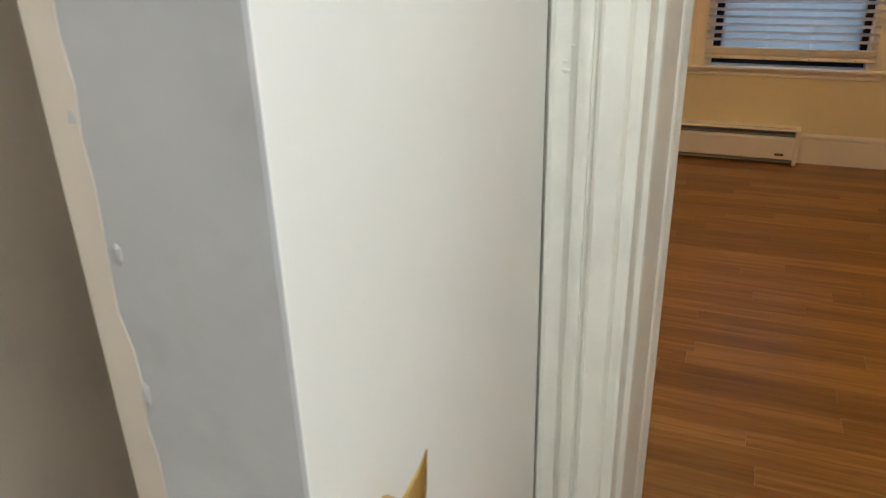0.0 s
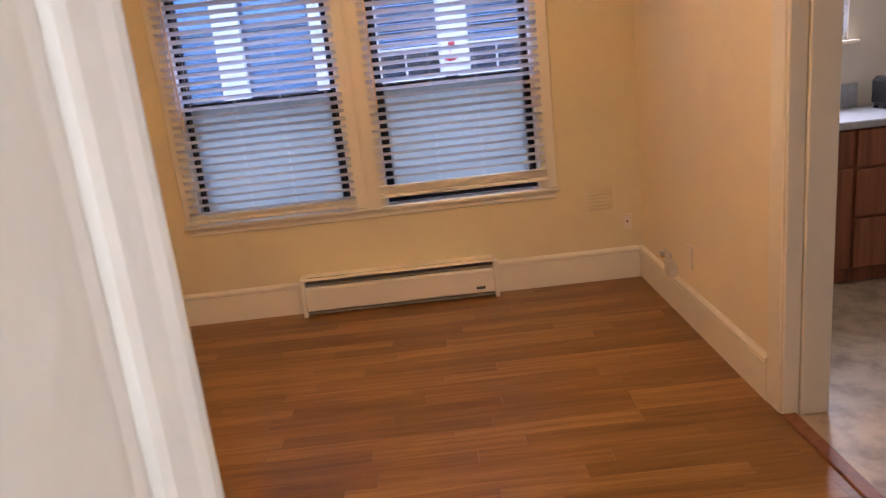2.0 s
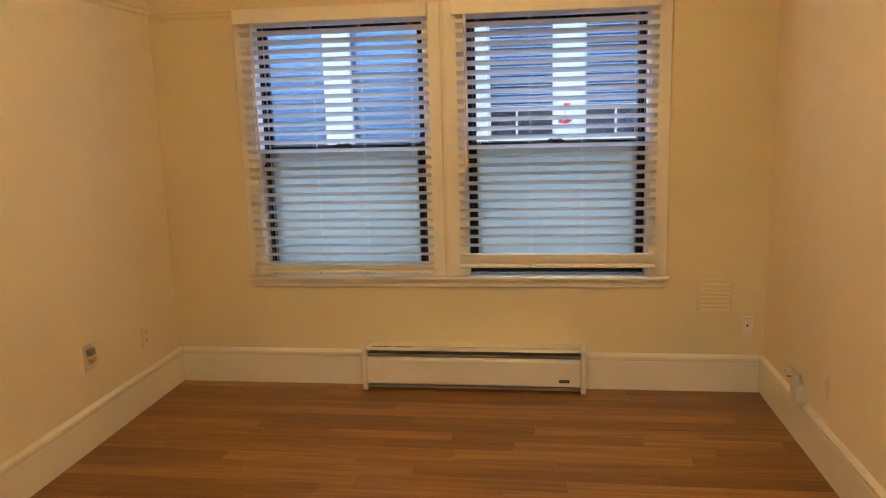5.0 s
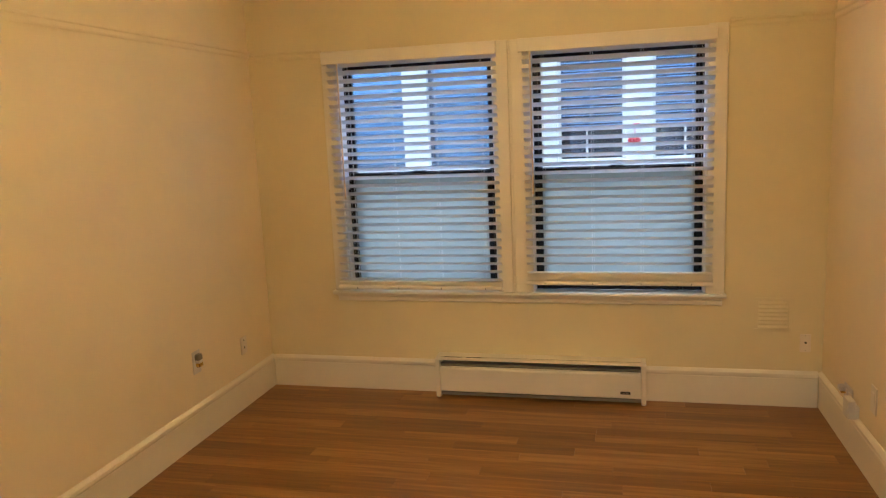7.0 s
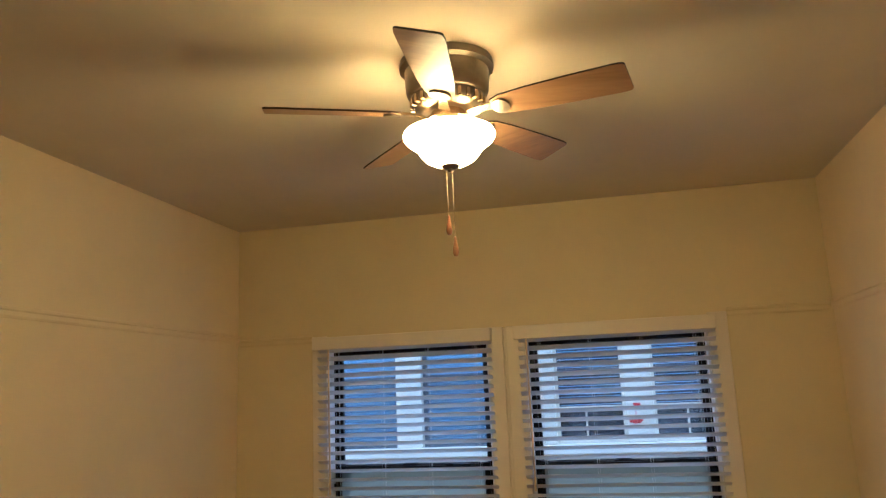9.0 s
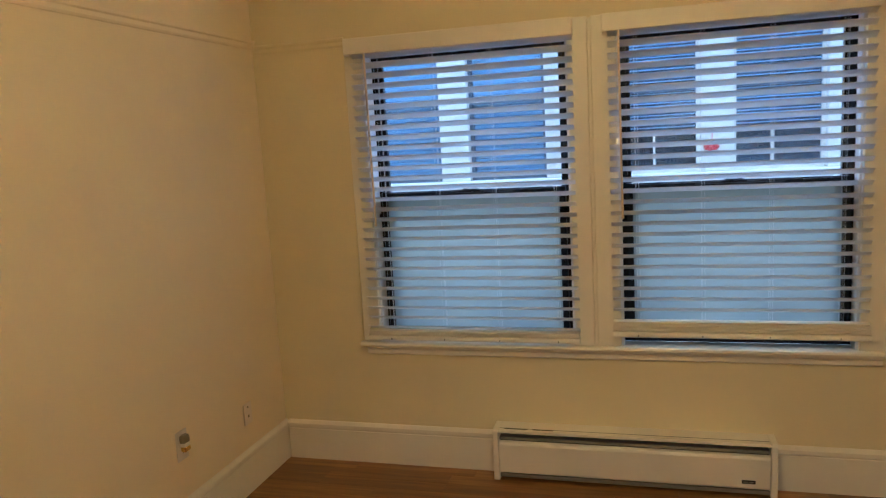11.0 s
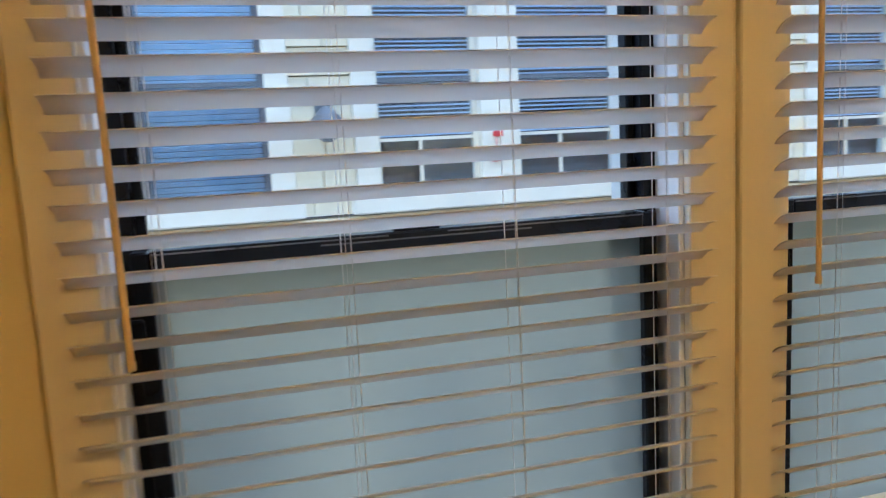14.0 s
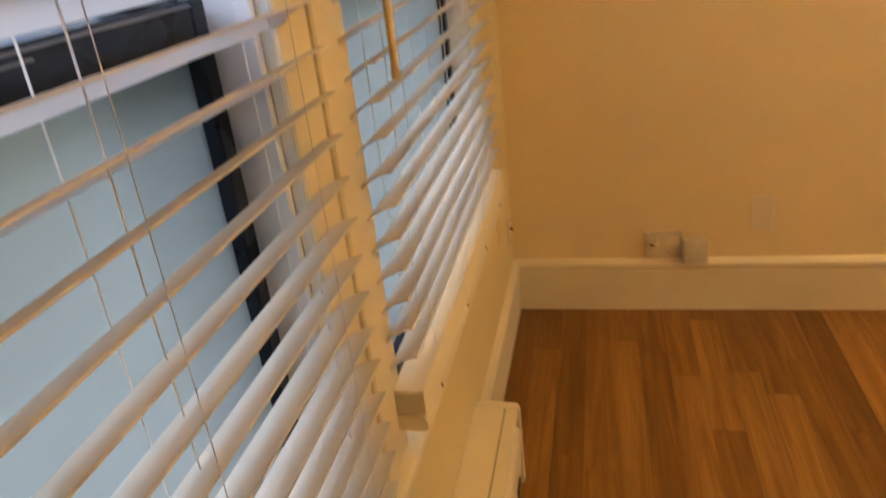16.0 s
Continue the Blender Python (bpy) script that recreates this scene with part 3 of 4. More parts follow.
# ---- baseboard heater ----
def heater():
    x0, x1, y = 1.137, 2.378, -0.112
    t = thing("baseboard_heater", "cream enamelled baseboard heater under the windows", "heater", (x0, 0, 0))
    o = Vector((x0, 0, 0))

    def rel(bm):
        bmesh.ops.translate(bm, verts=bm.verts[:], vec=-o)
        return bm
    for a, b in ((x0, x0 + 0.026), (x1 - 0.026, x1)):
        bm = bmesh.new()
        prism(bm, [(-0.001, 0.002), (y + 0.004, 0.002), (y - 0.004, 0.006), (y - 0.004, 0.240), (y + 0.004, 0.252), (-0.001, 0.254)], 0, a, b)
        bmesh.ops.bevel(bm, geom=bm.edges[:], offset=0.002, segments=1, affect="EDGES")
        part("end_cap", rel(bm), HEATER, t)
    bm = bmesh.new()
    prism(bm, [(-0.001, 0.253), (-0.001, 0.010), (-0.006, 0.010), (-0.006, 0.248), (y + 0.008, 0.246), (y + 0.006, 0.238), (y, 0.238), (y + 0.002, 0.250)], 0, x0 + 0.027, x1 - 0.027)
    part("top_panel", rel(bm), HEATER, t)
    bm = bmesh.new()
    prism(bm, [(y + 0.014, 0.198), (y, 0.192), (y - 0.004, 0.180), (y + 0.002, 0.046), (y + 0.008, 0.040), (y + 0.012, 0.044), (y + 0.004, 0.178), (y + 0.008, 0.188), (y + 0.016, 0.194)], 0, x0 + 0.029, x1 - 0.029)
    part("front_panel", rel(bm), HEATER, t, "cream front panel")
    part("top_seam", rel(boxes(((x0 + 0.03, y + 0.030, 0.2490), (x1 - 0.03, y + 0.033, 0.2519)))), FIN, t, "dark seam along the top")
    part("heating_fins", rel(boxes(((x0 + 0.03, -0.084, 0.10), (x1 - 0.03, -0.010, 0.205)))), SLOT, t, "dark heating element")
    part("damper", rel(boxes(((x0 + 0.03, y + 0.014, 0.208), (x1 - 0.03, -0.012, 0.214)), ((x0 + 0.03, y + 0.010, 0.203), (x1 - 0.03, y + 0.014, 0.212)), bevel=0.001)), FIN, t, "grey metal damper blade")
    part("bottom_lip", rel(boxes(((x0 + 0.028, y + 0.014, 0.016), (x1 - 0.028, -0.008, 0.028)), ((x0 + 0.028, y + 0.010, 0.016), (x1 - 0.028, y + 0.014, 0.034)), bevel=0.001)), FIN, t, "grey metal lower lip")
    nx = 2.262
    plate = part("name_plate", rel(boxes(((nx - 0.028, y - 0.0042, 0.068), (nx + 0.028, y - 0.0005, 0.084)), bevel=0.001)), BLACK, t, "small dark maker's plate")
    part("plate_bar", rel(boxes(((nx - 0.022, y - 0.0048, 0.074), (nx - 0.002, y - 0.0040, 0.079)), ((nx + 0.002, y - 0.0048, 0.074), (nx + 0.020, y - 0.0040, 0.079)))), FIN, plate)
    for a, b in ((1.19, 1.30), (1.325, 1.36), (1.365, 1.42)):
        part("paint_chip", rel(boxes(((a, -0.090, 0.2490), (b, -0.084, 0.2520)))), SLOT, t)
    return t


heater()


# ---- ceiling fan ----
def ceiling_fan():
    cx, cy = 1.762, -1.945
    t = thing("ceiling_fan", "brown five-blade hugger ceiling fan with a lit glass bowl", "ceiling fan", (cx, cy, H))

    def lathed(profile, steps=40):
        bm = bmesh.new()
        lathe(bm, [(r, z - H) for r, z in profile], steps)
        return bm
    part("canopy", lathed([(0.0, H), (0.148, H), (0.150, H - 0.012), (0.150, H - 0.026), (0.140, H - 0.030), (0.134, H - 0.034), (0.132, H - 0.10), (0.126, H - 0.115), (0.118, H - 0.120), (0.0, H - 0.120)]), NICKEL, t, "brushed nickel motor housing", True)
    hub = part("motor_hub", lathed([(0.0, 2.670), (0.116, 2.670), (0.118, 2.660), (0.110, 2.640), (0.092, 2.628), (0.075, 2.624), (0.0, 2.624)]), NICKEL, t, "dark nickel motor ring with vents", True)
    for i in range(24):
        a = 2 * math.pi * i / 24
        bm = bmesh.new()
        box(bm, (0.100, -0.006, 2.636 - H), (0.121, 0.006, 2.664 - H), 0.002)
        bmesh.ops.rotate(bm, verts=bm.verts[:], cent=(0, 0, 0), matrix=Matrix.Rotation(a, 3, "Z"))
        part("vent_rib", bm, IRON, hub)
    part("switch_housing", lathed([(0.0, 2.624), (0.052, 2.624), (0.056, 2.616), (0.056, 2.604), (0.070, 2.600), (0.072, 2.592), (0.062, 2.588), (0.062, 2.580), (0.0, 2.580)]), IRON, t, "nickel switch housing", True)
    # blades
    bm = bmesh.new()
    outline = []
    for u, w in ((0.150, 0.030), (0.185, 0.046), (0.26, 0.055), (0.40, 0.062), (0.540, 0.066), (0.562, 0.063), (0.568, 0.056)):
        outline.append((u, w))
    ring = outline + [(u, -w) for u, w in outline[::-1]]
    prism(bm, ring, 2, -0.003, 0.003)
    blade_me = mesh_of("blade", bm, BLADE)
    blade_me.materials.append(BLADE_EDGE)
    for p in blade_me.polygons:
        if abs(p.normal.z) < 0.5:
            p.material_index = 1
    bm = bmesh.new()
    for i in range(10):
        u0, u1 = 0.07 + 0.012 * i, 0.07 + 0.012 * (i + 1)
        h0, h1 = (0.012 * math.sin(i / 10 * 3.1), 0.012 * math.sin((i + 1) / 10 * 3.1))
        w0 = 0.013 + 0.006 * abs(i - 4) / 4
        box(bm, (u0, -w0, -0.014 + h0), (u1, w0, -0.008 + h0))
    for s in (-1, 0, 1):
        rod(bm, (0.185, 0.02 * s, -0.008), (0.185, 0.02 * s, -0.003), 0.007)
    iron_me = mesh_of("blade_iron", bm, IRON, True)
    bm = bmesh.new()
    prism(bm, [(0.178 + 0.028 * math.cos(a), 0.034 * math.sin(a)) for a in [2 * math.pi * i / 18 for i in range(18)]], 2, -0.010, -0.0032)
    pad_me = mesh_of("mounting_pad", bm, NICKEL)
    for i in range(5):
        turn = radians(-13 + 72 * i)
        b = new("blade", blade_me)
        b.parent = t
        b.matrix_basis = Matrix.Translation((0, 0, 2.614 - H)) @ Matrix.Rotation(turn, 4, "Z") @ Matrix.Rotation(radians(-15), 4, "X")
        tagged(b, "brown wood blade with a dark edge")
        for me in (iron_me, pad_me):
            q = new(me.name, me)
            q.parent = b
    # light kit
    # unseen pan, added to hold back light rising from the bowl
    part("uplight_pan", lathed([(0.0, 2.580), (0.050, 2.578), (0.052, 2.573), (0.0, 2.572)], 40), IRON, t, "unseen pan added to hold back the bowl's uplight", True)
    outer = [(0.132, 2.5605), (0.140, 2.556), (0.1445, 2.548), (0.1435, 2.538), (0.136, 2.527), (0.122, 2.516), (0.108, 2.506), (0.099, 2.494), (0.090, 2.480), (0.076, 2.466), (0.056, 2.455), (0.030, 2.449), (0.0, 2.448)]
    bm = lathed(outer, 48)
    part("glass_bowl", bm, GLOW, t, "lit white alabaster glass bowl", True)
    # unseen liner, added so that the bowl's inner faces don't light the ceiling
    part("bowl_glow_blocker", lathed([(max(0.0, q - 0.005), z + 0.004) for q, z in outer[::-1]] + [(0.131, 2.562), (0.132, 2.5612)], 48), IRON, t, "unseen liner added to block the bowl's inner glow", True)
    part("finial", lathed([(0.0, 2.452), (0.026, 2.450), (0.030, 2.446), (0.022, 2.438), (0.010, 2.434), (0.008, 2.428), (0.0, 2.424)], 24), NICKEL, t, "bronze finial", True)
    for dx, dy, z0, z1 in ((-0.012, -0.004, 2.434, 2.290), (0.006, -0.006, 2.430, 2.222)):
        bm = bmesh.new()
        z = z0
        while z > z1:
            bmesh.ops.create_icosphere(bm, subdivisions=1, radius=0.0017, matrix=Matrix.Translation((dx, dy, z - H)))
            z -= 0.0048
        chain = part("pull_chain", bm, BEAD, t, "thin beaded pull chain")
        bm = bmesh.new()
        lathe(bm, [(0.0, z1 - H), (0.004, z1 - 0.003 - H), (0.005, z1 - 0.018 - H), (0.0095, z1 - 0.040 - H), (0.0098, z1 - 0.052 - H), (0.006, z1 - 0.061 - H), (0.0, z1 - 0.063 - H)], 16, (dx, dy))
        part("fob", bm, FOB, chain, "turned wooden fob", True)
    for i in range(3):
        a = 2 * math.pi * i / 3 + 0.5
        bm = bmesh.new()
        rod(bm, (0.149 * math.cos(a), 0.149 * math.sin(a), -0.019), (0.155 * math.cos(a), 0.155 * math.sin(a), -0.019), 0.005)
        part("screw", bm, IRON, t)
    return t


fan = ceiling_fan()


# ---- hall door ----
def hall_door():
    F, C = Vector((1.845, -5.275, 0)), Vector((1.741, -4.488, 0))
    L = (F - C).length
    t = tagged(new("door_1"), "white painted slab door standing open, brass deadbolt", "door", kind="structure")
    turn = math.atan2(F.y - C.y, F.x - C.x)
    t.matrix_basis = Matrix.Translation((C.x, C.y, 0)) @ Matrix.Rotation(turn, 4, "Z")
    bm = bmesh.new()
    box(bm, (0.002, -0.084, 0.010), (L - 0.002, 0.0, 2.03), 0.001)
    part("door_leaf", bm, DOOR, t, "flush white door leaf")
    part("door_edge", boxes(((L - 0.0019, -0.0842, 0.010), (L + 0.0012, 0.0004, 2.029)), bevel=0.0012), EDGE, t, "worn latch edge, its white paint greyed for shade")
    bm = bmesh.new()
    for i in range(26):
        z = 0.2 + 0.07 * i + random.uniform(-0.03, 0.03) + random.uniform(-0.01, 0.01)
        r = random.uniform(0.0012, 0.0036)
        bmesh.ops.create_icosphere(bm, subdivisions=1, radius=r, matrix=Matrix.Translation((L + 0.0010, -0.0705 + random.uniform(-0.003, 0.003), z)) @ Matrix.Diagonal((0.5, random.uniform(0.6, 1.3), random.uniform(0.8, 2.4), 1)))
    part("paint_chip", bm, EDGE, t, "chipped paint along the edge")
    # old beige paint lapping round the edge with a ragged border
    bm = bmesh.new()
    rim = [(-0.0846, 0.012 + 0.018 * i) for i in range(112)]
    lap = [(-0.0705 + random.uniform(-0.0018, 0.0018) + 0.0016 * math.sin(i * 0.37), 0.012 + 0.018 * i) for i in range(112)]
    prism(bm, rim + lap[::-1], 0, L - 0.0010, L + 0.0020)
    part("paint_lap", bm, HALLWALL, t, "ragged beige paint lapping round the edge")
    part("hinge_edge", boxes(((-0.0008, -0.030, 0.012), (0.0018, -0.0015, 2.028))), JAMB, t, "white hinge edge in shadow")
    part("latch_plate", boxes(((L + 0.0008, -0.034, 1.24), (L + 0.0024, -0.012, 1.345)), bevel=0.0008), BRASS, t, "brass edge plate")
    part("bolt", boxes(((L + 0.002, -0.029, 1.28), (L + 0.008, -0.017, 1.305)), bevel=0.001), BRASS, t)
    bx = L - 0.072
    bm = bmesh.new()
    steps = 24
    for r0, r1, y0, y1 in ((0.030, 0.028, 0.0, 0.008), (0.012, 0.011, 0.008, 0.016)):
        a = [bm.verts.new((bx + r0 * math.cos(2 * math.pi * i / steps), y0, 1.250 + r0 * math.sin(2 * math.pi * i / steps))) for i in range(steps)]
        b = [bm.verts.new((bx + r1 * math.cos(2 * math.pi * i / steps), y1, 1.250 + r1 * math.sin(2 * math.pi * i / steps))) for i in range(steps)]
        for i in range(steps):
            bm.faces.new((a[i], a[(i + 1) % steps], b[(i + 1) % steps], b[i]))
        bm.faces.new(b)
    bmesh.ops.recalc_face_normals(bm, faces=bm.faces[:])
    bolt = part("deadbolt", bm, BRASS, t, "round brass deadbolt rose", True)
    turn_bm = bmesh.new()
    prism(turn_bm, [(0.014, 1.215), (0.024, 1.225), (0.030, 1.300), (0.031, 1.326), (0.026, 1.312), (0.014, 1.285)], 0, bx - 0.003, bx + 0.003)
    bmesh.ops.bevel(turn_bm, geom=turn_bm.edges[:], offset=0.0012, segments=1, affect="EDGES")
    part("thumb_turn", turn_bm, BRASS, bolt, "brass thumb turn")
    return t


hall_door()

# an old latch keeper on the door lining, painted over
k = thing("latch_keeper", "old latch keeper on the door lining, painted over white", "door hardware", (1.870, -4.432, 1.557))
bm = bmesh.new()
prism(bm, [(-0.004, 0.0), (0.026, 0.004), (0.030, 0.012), (0.030, 0.050), (0.024, 0.058), (-0.004, 0.060)], 1, -0.026, 0.026)
bmesh.ops.bevel(bm, geom=bm.edges[:], offset=0.002, segments=2, affect="EDGES")
part("keeper_body", bm, DOOR, k)
part("keeper_plate", boxes(((-0.0035, -0.032, -0.012), (0.0015, 0.030, 0.074)), bevel=0.001), JAMB, k)

# thin ridges and drips in the lining's paint
bm = bmesh.new()
for i in range(34):
    z, y = random.uniform(1.28, 1.56), random.uniform(-4.452, -4.408)
    ln, lean = random.uniform(0.004, 0.014), random.uniform(-0.2, 0.9)
    rod(bm, (1.8698, y, z), (1.8698, y + ln * lean, z + ln), random.uniform(0.0003, 0.0008), 6)
structure("paint_drips", bm, JAMB, "ridges and drips in the thick white paint", "paint drips", True)

# filled screw holes and dents in the casing
bm = bmesh.new()
for dx, dz, r in ((0.0, 0.0, 0.0036), (0.0015, -0.012, 0.0046), (0.010, 0.022, 0.0022)):
    bmesh.ops.create_icosphere(bm, subdivisions=2, radius=r, matrix=Matrix.Translation((1.765 + dx, HY - 0.0202, 1.40 + dz)) @ Matrix.Diagonal((1.3, 0.35, 0.8, 1)))
structure("casing_filler", bm, JAMB, "blobs of filler in the door casing paint", "filler", True)


# ---- plates and sockets ----
def plate(name, label, category, m, w, h, mat, holes=(), parts=()):
    """A wall plate in its own plane: u across, v up, facing +Y before m."""
    t = thing(name, label, category)
    t.matrix_basis = m
    part("cover_plate", boxes(((-w / 2, 0.0, -h / 2), (w / 2, 0.006, h / 2)), bevel=0.002), mat, t)
    for u, v, a, b in holes:
        part("slot", boxes(((u - a / 2, 0.0055, v - b / 2), (u + a / 2, 0.0068, v + b / 2))), HOLE, t)
    for pname, u, v, a, b, d, pm, pl in parts:
        part(pname, boxes(((u - a / 2, 0.0055, v - b / 2), (u + a / 2, 0.006 + d, v + b / 2)), bevel=min(a, b, d) * 0.22), pm, t, pl)
    return t


FACE_S = Matrix.Rotation(math.pi, 4, "Z")
FACE_E = Matrix.Rotation(-math.pi / 2, 4, "Z")
FACE_W = Matrix.Rotation(math.pi / 2, 4, "Z")
plate("wall_outlet", "cream outlet with a plug-in adapter and a brass cap", "outlet", Matrix.Translation((0.0, -0.875, 0.435)) @ FACE_E, 0.072, 0.125, OUTLET,
      ((0.0, -0.030, 0.004, 0.008),), (("adapter", 0.004, 0.030, 0.040, 0.036, 0.030, FIN, "dark grey plug-in adapter"), ("plug_cap", -0.002, -0.012, 0.040, 0.026, 0.026, BRASS, "small brass plug cap"), ("plug_body", 0.004, 0.008, 0.034, 0.020, 0.030, PLATE, "")))
plate("phone_plate", "painted-over phone plate low on the wall", "wall plate", Matrix.Translation((0.0, -0.365, 0.375)) @ FACE_E, 0.070, 0.105, PLATE_P, ((0.0, 0.032, 0.006, 0.010), (-0.002, -0.014, 0.008, 0.012)))
plate("cable_plate", "painted-over cable plate with a dark coaxial stub", "wall plate", Matrix.Translation((3.229, 0.0, 0.369)) @ FACE_S, 0.056, 0.104, PLATE_P,
      ((0.0, 0.042, 0.004, 0.004), (0.0, -0.042, 0.004, 0.004)), (("coaxial_stub", 0.0, 0.004, 0.011, 0.011, 0.010, BLACK, "dark coaxial stub"),))
plate("wall_outlet", "sideways outlet above the baseboard with a night light plugged in", "outlet", Matrix.Translation((W - 0.010, -0.540, 0.266)) @ FACE_W, 0.126, 0.104, OUTLET,
      ((-0.030, 0.020, 0.010, 0.004), (-0.030, 0.006, 0.010, 0.004), (-0.046, 0.013, 0.006, 0.006), (-0.02, -0.03, 0.004, 0.004)),
      (("receptacle", -0.034, 0.012, 0.044, 0.034, 0.002, PLATE_P, ""), ("receptacle", 0.034, 0.012, 0.040, 0.034, 0.002, PLATE_P, ""), ("night_light", 0.040, 0.030, 0.036, 0.030, 0.034, OUTLET, "small cream night light"), ("amber_lens", 0.040, 0.008, 0.018, 0.010, 0.022, BRASS, "amber lens")))
bm = bmesh.new()
box(bm, (W - 0.056, -0.690, 0.206), (W - 0.0225, -0.606, 0.296), 0.006, 2)
pa = thing("power_adapter", "cream square power adapter above the baseboard", "adapter", (W, -0.643, 0.23))
bmesh.ops.translate(bm, verts=bm.verts[:], vec=(-W, 0.643, -0.23))
part("adapter_body", bm, OUTLET, pa, smooth=True)
part("adapter_back", boxes(((-0.0225, -0.03, -0.03), (-0.001, 0.03, 0.03))), PLATE, pa)
plate("blank_plate", "painted-over blank wall plate", "wall plate", Matrix.Translation((W, -0.866, 0.372)) @ FACE_W, 0.074, 0.124, PLATE_P, (), (("blank_insert", 0, 0, 0.034, 0.066, 0.002, PLATE_P, ""),))

vent = thing("wall_vent", "small louvred wall vent painted in wall colour", "vent", (3.06, 0.0, 0.527))
part("vent_frame", boxes(((-0.096, -0.0025, 0.080), (0.096, 0, 0.096)), ((-0.096, -0.0025, -0.096), (0.096, 0, -0.080)), ((-0.096, -0.0025, -0.080), (-0.078, 0, 0.080)), ((0.078, -0.0025, -0.080), (0.096, 0, 0.080)), bevel=0.001), WALL, vent)
part("backing", boxes(((-0.078, -0.002, -0.080), (0.078, -0.0005, 0.080))), WALL, vent)
for i in range(7):
    z = 0.068 - 0.0228 * i
    bm = bmesh.new()
    prism(bm, [(-0.0022, z + 0.008), (-0.0090, z - 0.006), (-0.0077, z - 0.008), (-0.0012, z + 0.006)], 0, -0.077, 0.077)
    part("slat", bm, WALL, vent)


# ---- kitchen seen through the doorway ----
def kitchen():
    cf = -0.57
    cx0, cx1 = W + 0.172, 5.6
    base = thing("base_cabinet", "reddish brown oak base cabinet, doors shut", "cabinet", (cx0, cf, 0))
    part("cabinet_body", boxes(((0, 0.02, 0.09), (4.345 - cx0, 0.565, 0.895))), OAK, base)
    part("toe_kick", boxes(((0, 0.06, 0.0), (4.345 - cx0, 0.10, 0.09))), OAK, base)
    for a, b in ((0.02, 0.42), (0.43, 4.335 - cx0)):
        d = part("cabinet_door", boxes(((a, 0.0, 0.10), (b, 0.02, 0.675)), bevel=0.005), OAK, base)
        d2 = part("false_front", boxes(((a, 0.0, 0.69), (b, 0.02, 0.885)), bevel=0.005), OAK, base)
    dr = thing("drawer_cabinet", "reddish brown oak drawer cabinet", "cabinet", (4.346, cf, 0))
    part("cabinet_body", boxes(((0, 0.02, 0.09), (0.56, 0.565, 0.895))), OAK, dr)
    part("toe_kick", boxes(((0, 0.06, 0.0), (0.56, 0.10, 0.09))), OAK, dr)
    for a, b in ((0.10, 0.385), (0.40, 0.665), (0.68, 0.885)):
        part("drawer_front", boxes(((0.012, 0.0, a), (0.55, 0.02, b)), bevel=0.005), OAK, dr)
    b2 = thing("base_cabinet", "reddish brown oak base cabinet beside the drawers", "cabinet", (4.907, cf, 0))
    part("cabinet_body", boxes(((0, 0.02, 0.0), (cx1 - 4.907, 0.565, 0.895))), OAK, b2)
    part("cabinet_door", boxes(((0.012, 0.0, 0.10), (cx1 - 4.907 - 0.012, 0.02, 0.885)), bevel=0.005), OAK, b2)
    ct = thing("countertop", "grey-blue laminate kitchen worktop", "countertop", (cx0, cf, 0.895))
    part("worktop", boxes(((0, -0.025, 0.001), (cx1 - cx0, 0.568, 0.042)), bevel=0.006), COUNTER, ct)
    part("backsplash", boxes(((0, 0.548, 0.043), (4.50 - cx0, 0.568, 0.12)), bevel=0.003), COUNTER, ct)
    sp = thing("splash_panel", "small grey panel against the kitchen wall", "panel", (4.60, -0.012, 0.938))
    part("panel_board", boxes(((-0.065, -0.006, 0.0), (0.067, 0.011, 0.142)), bevel=0.003), COUNTER, sp)
    to = thing("toaster", "black toaster on the kitchen worktop", "toaster", (4.76, -0.25, 0.938))
    part("toaster_body", boxes(((-0.085, -0.13, 0.012), (0.085, 0.13, 0.185)), bevel=0.025), BLACK, to, smooth=True)
    part("lever", boxes(((-0.02, -0.145, 0.11), (0.02, -0.128, 0.125)), bevel=0.003), NICKEL, to)
    part("foot", boxes(((-0.07, -0.11, 0.0), (-0.05, -0.09, 0.013)), ((0.05, 0.09, 0.0), (0.07, 0.11, 0.013)), ((-0.07, 0.09, 0.0), (-0.05, 0.11, 0.013)), ((0.05, -0.11, 0.0), (0.07, -0.09, 0.013))), BLACK, to)
    w = tagged(new("window_3"), "small kitchen window with a white slat blind", "window", kind="structure")
    part("window_frame", boxes(((3.95, 0.06, 1.34), (3.98, 0.12, 2.0)), ((4.57, 0.06, 1.34), (4.60, 0.12, 2.0)), ((3.98, 0.06, 1.34), (4.57, 0.12, 1.37)), ((3.98, 0.06, 1.97), (4.57, 0.12, 2.0))), SLAT, w)
    pn = part("pane", boxes(((3.98, 0.09, 1.37), (4.57, 0.094, 1.97))), GLASS, w)
    pn.visible_shadow = False
    part("window_sill", boxes(((3.90, -0.05, 1.315), (4.65, 0.06, 1.339)), bevel=0.004), TRIM, w)
    kb = thing("window_blind", "white slat blind in the kitchen window", "window blind", (3.96, 0.03, 1.36))
    bm = bmesh.new()
    prism(bm, [(-0.02, 0.008), (0.02, -0.008), (0.02, -0.005), (-0.02, 0.011)], 0, 0, 0.63)
    me = mesh_of("slat", bm, SLAT)
    for i in range(13):
        s = new("slat", me)
        s.parent = kb
        s.location = (0, 0, 0.03 + 0.047 * i)
    part("bottom_rail", boxes(((0, -0.022, -0.015), (0.63, 0.022, 0.008)), bevel=0.003), SLAT, kb)


kitchen()


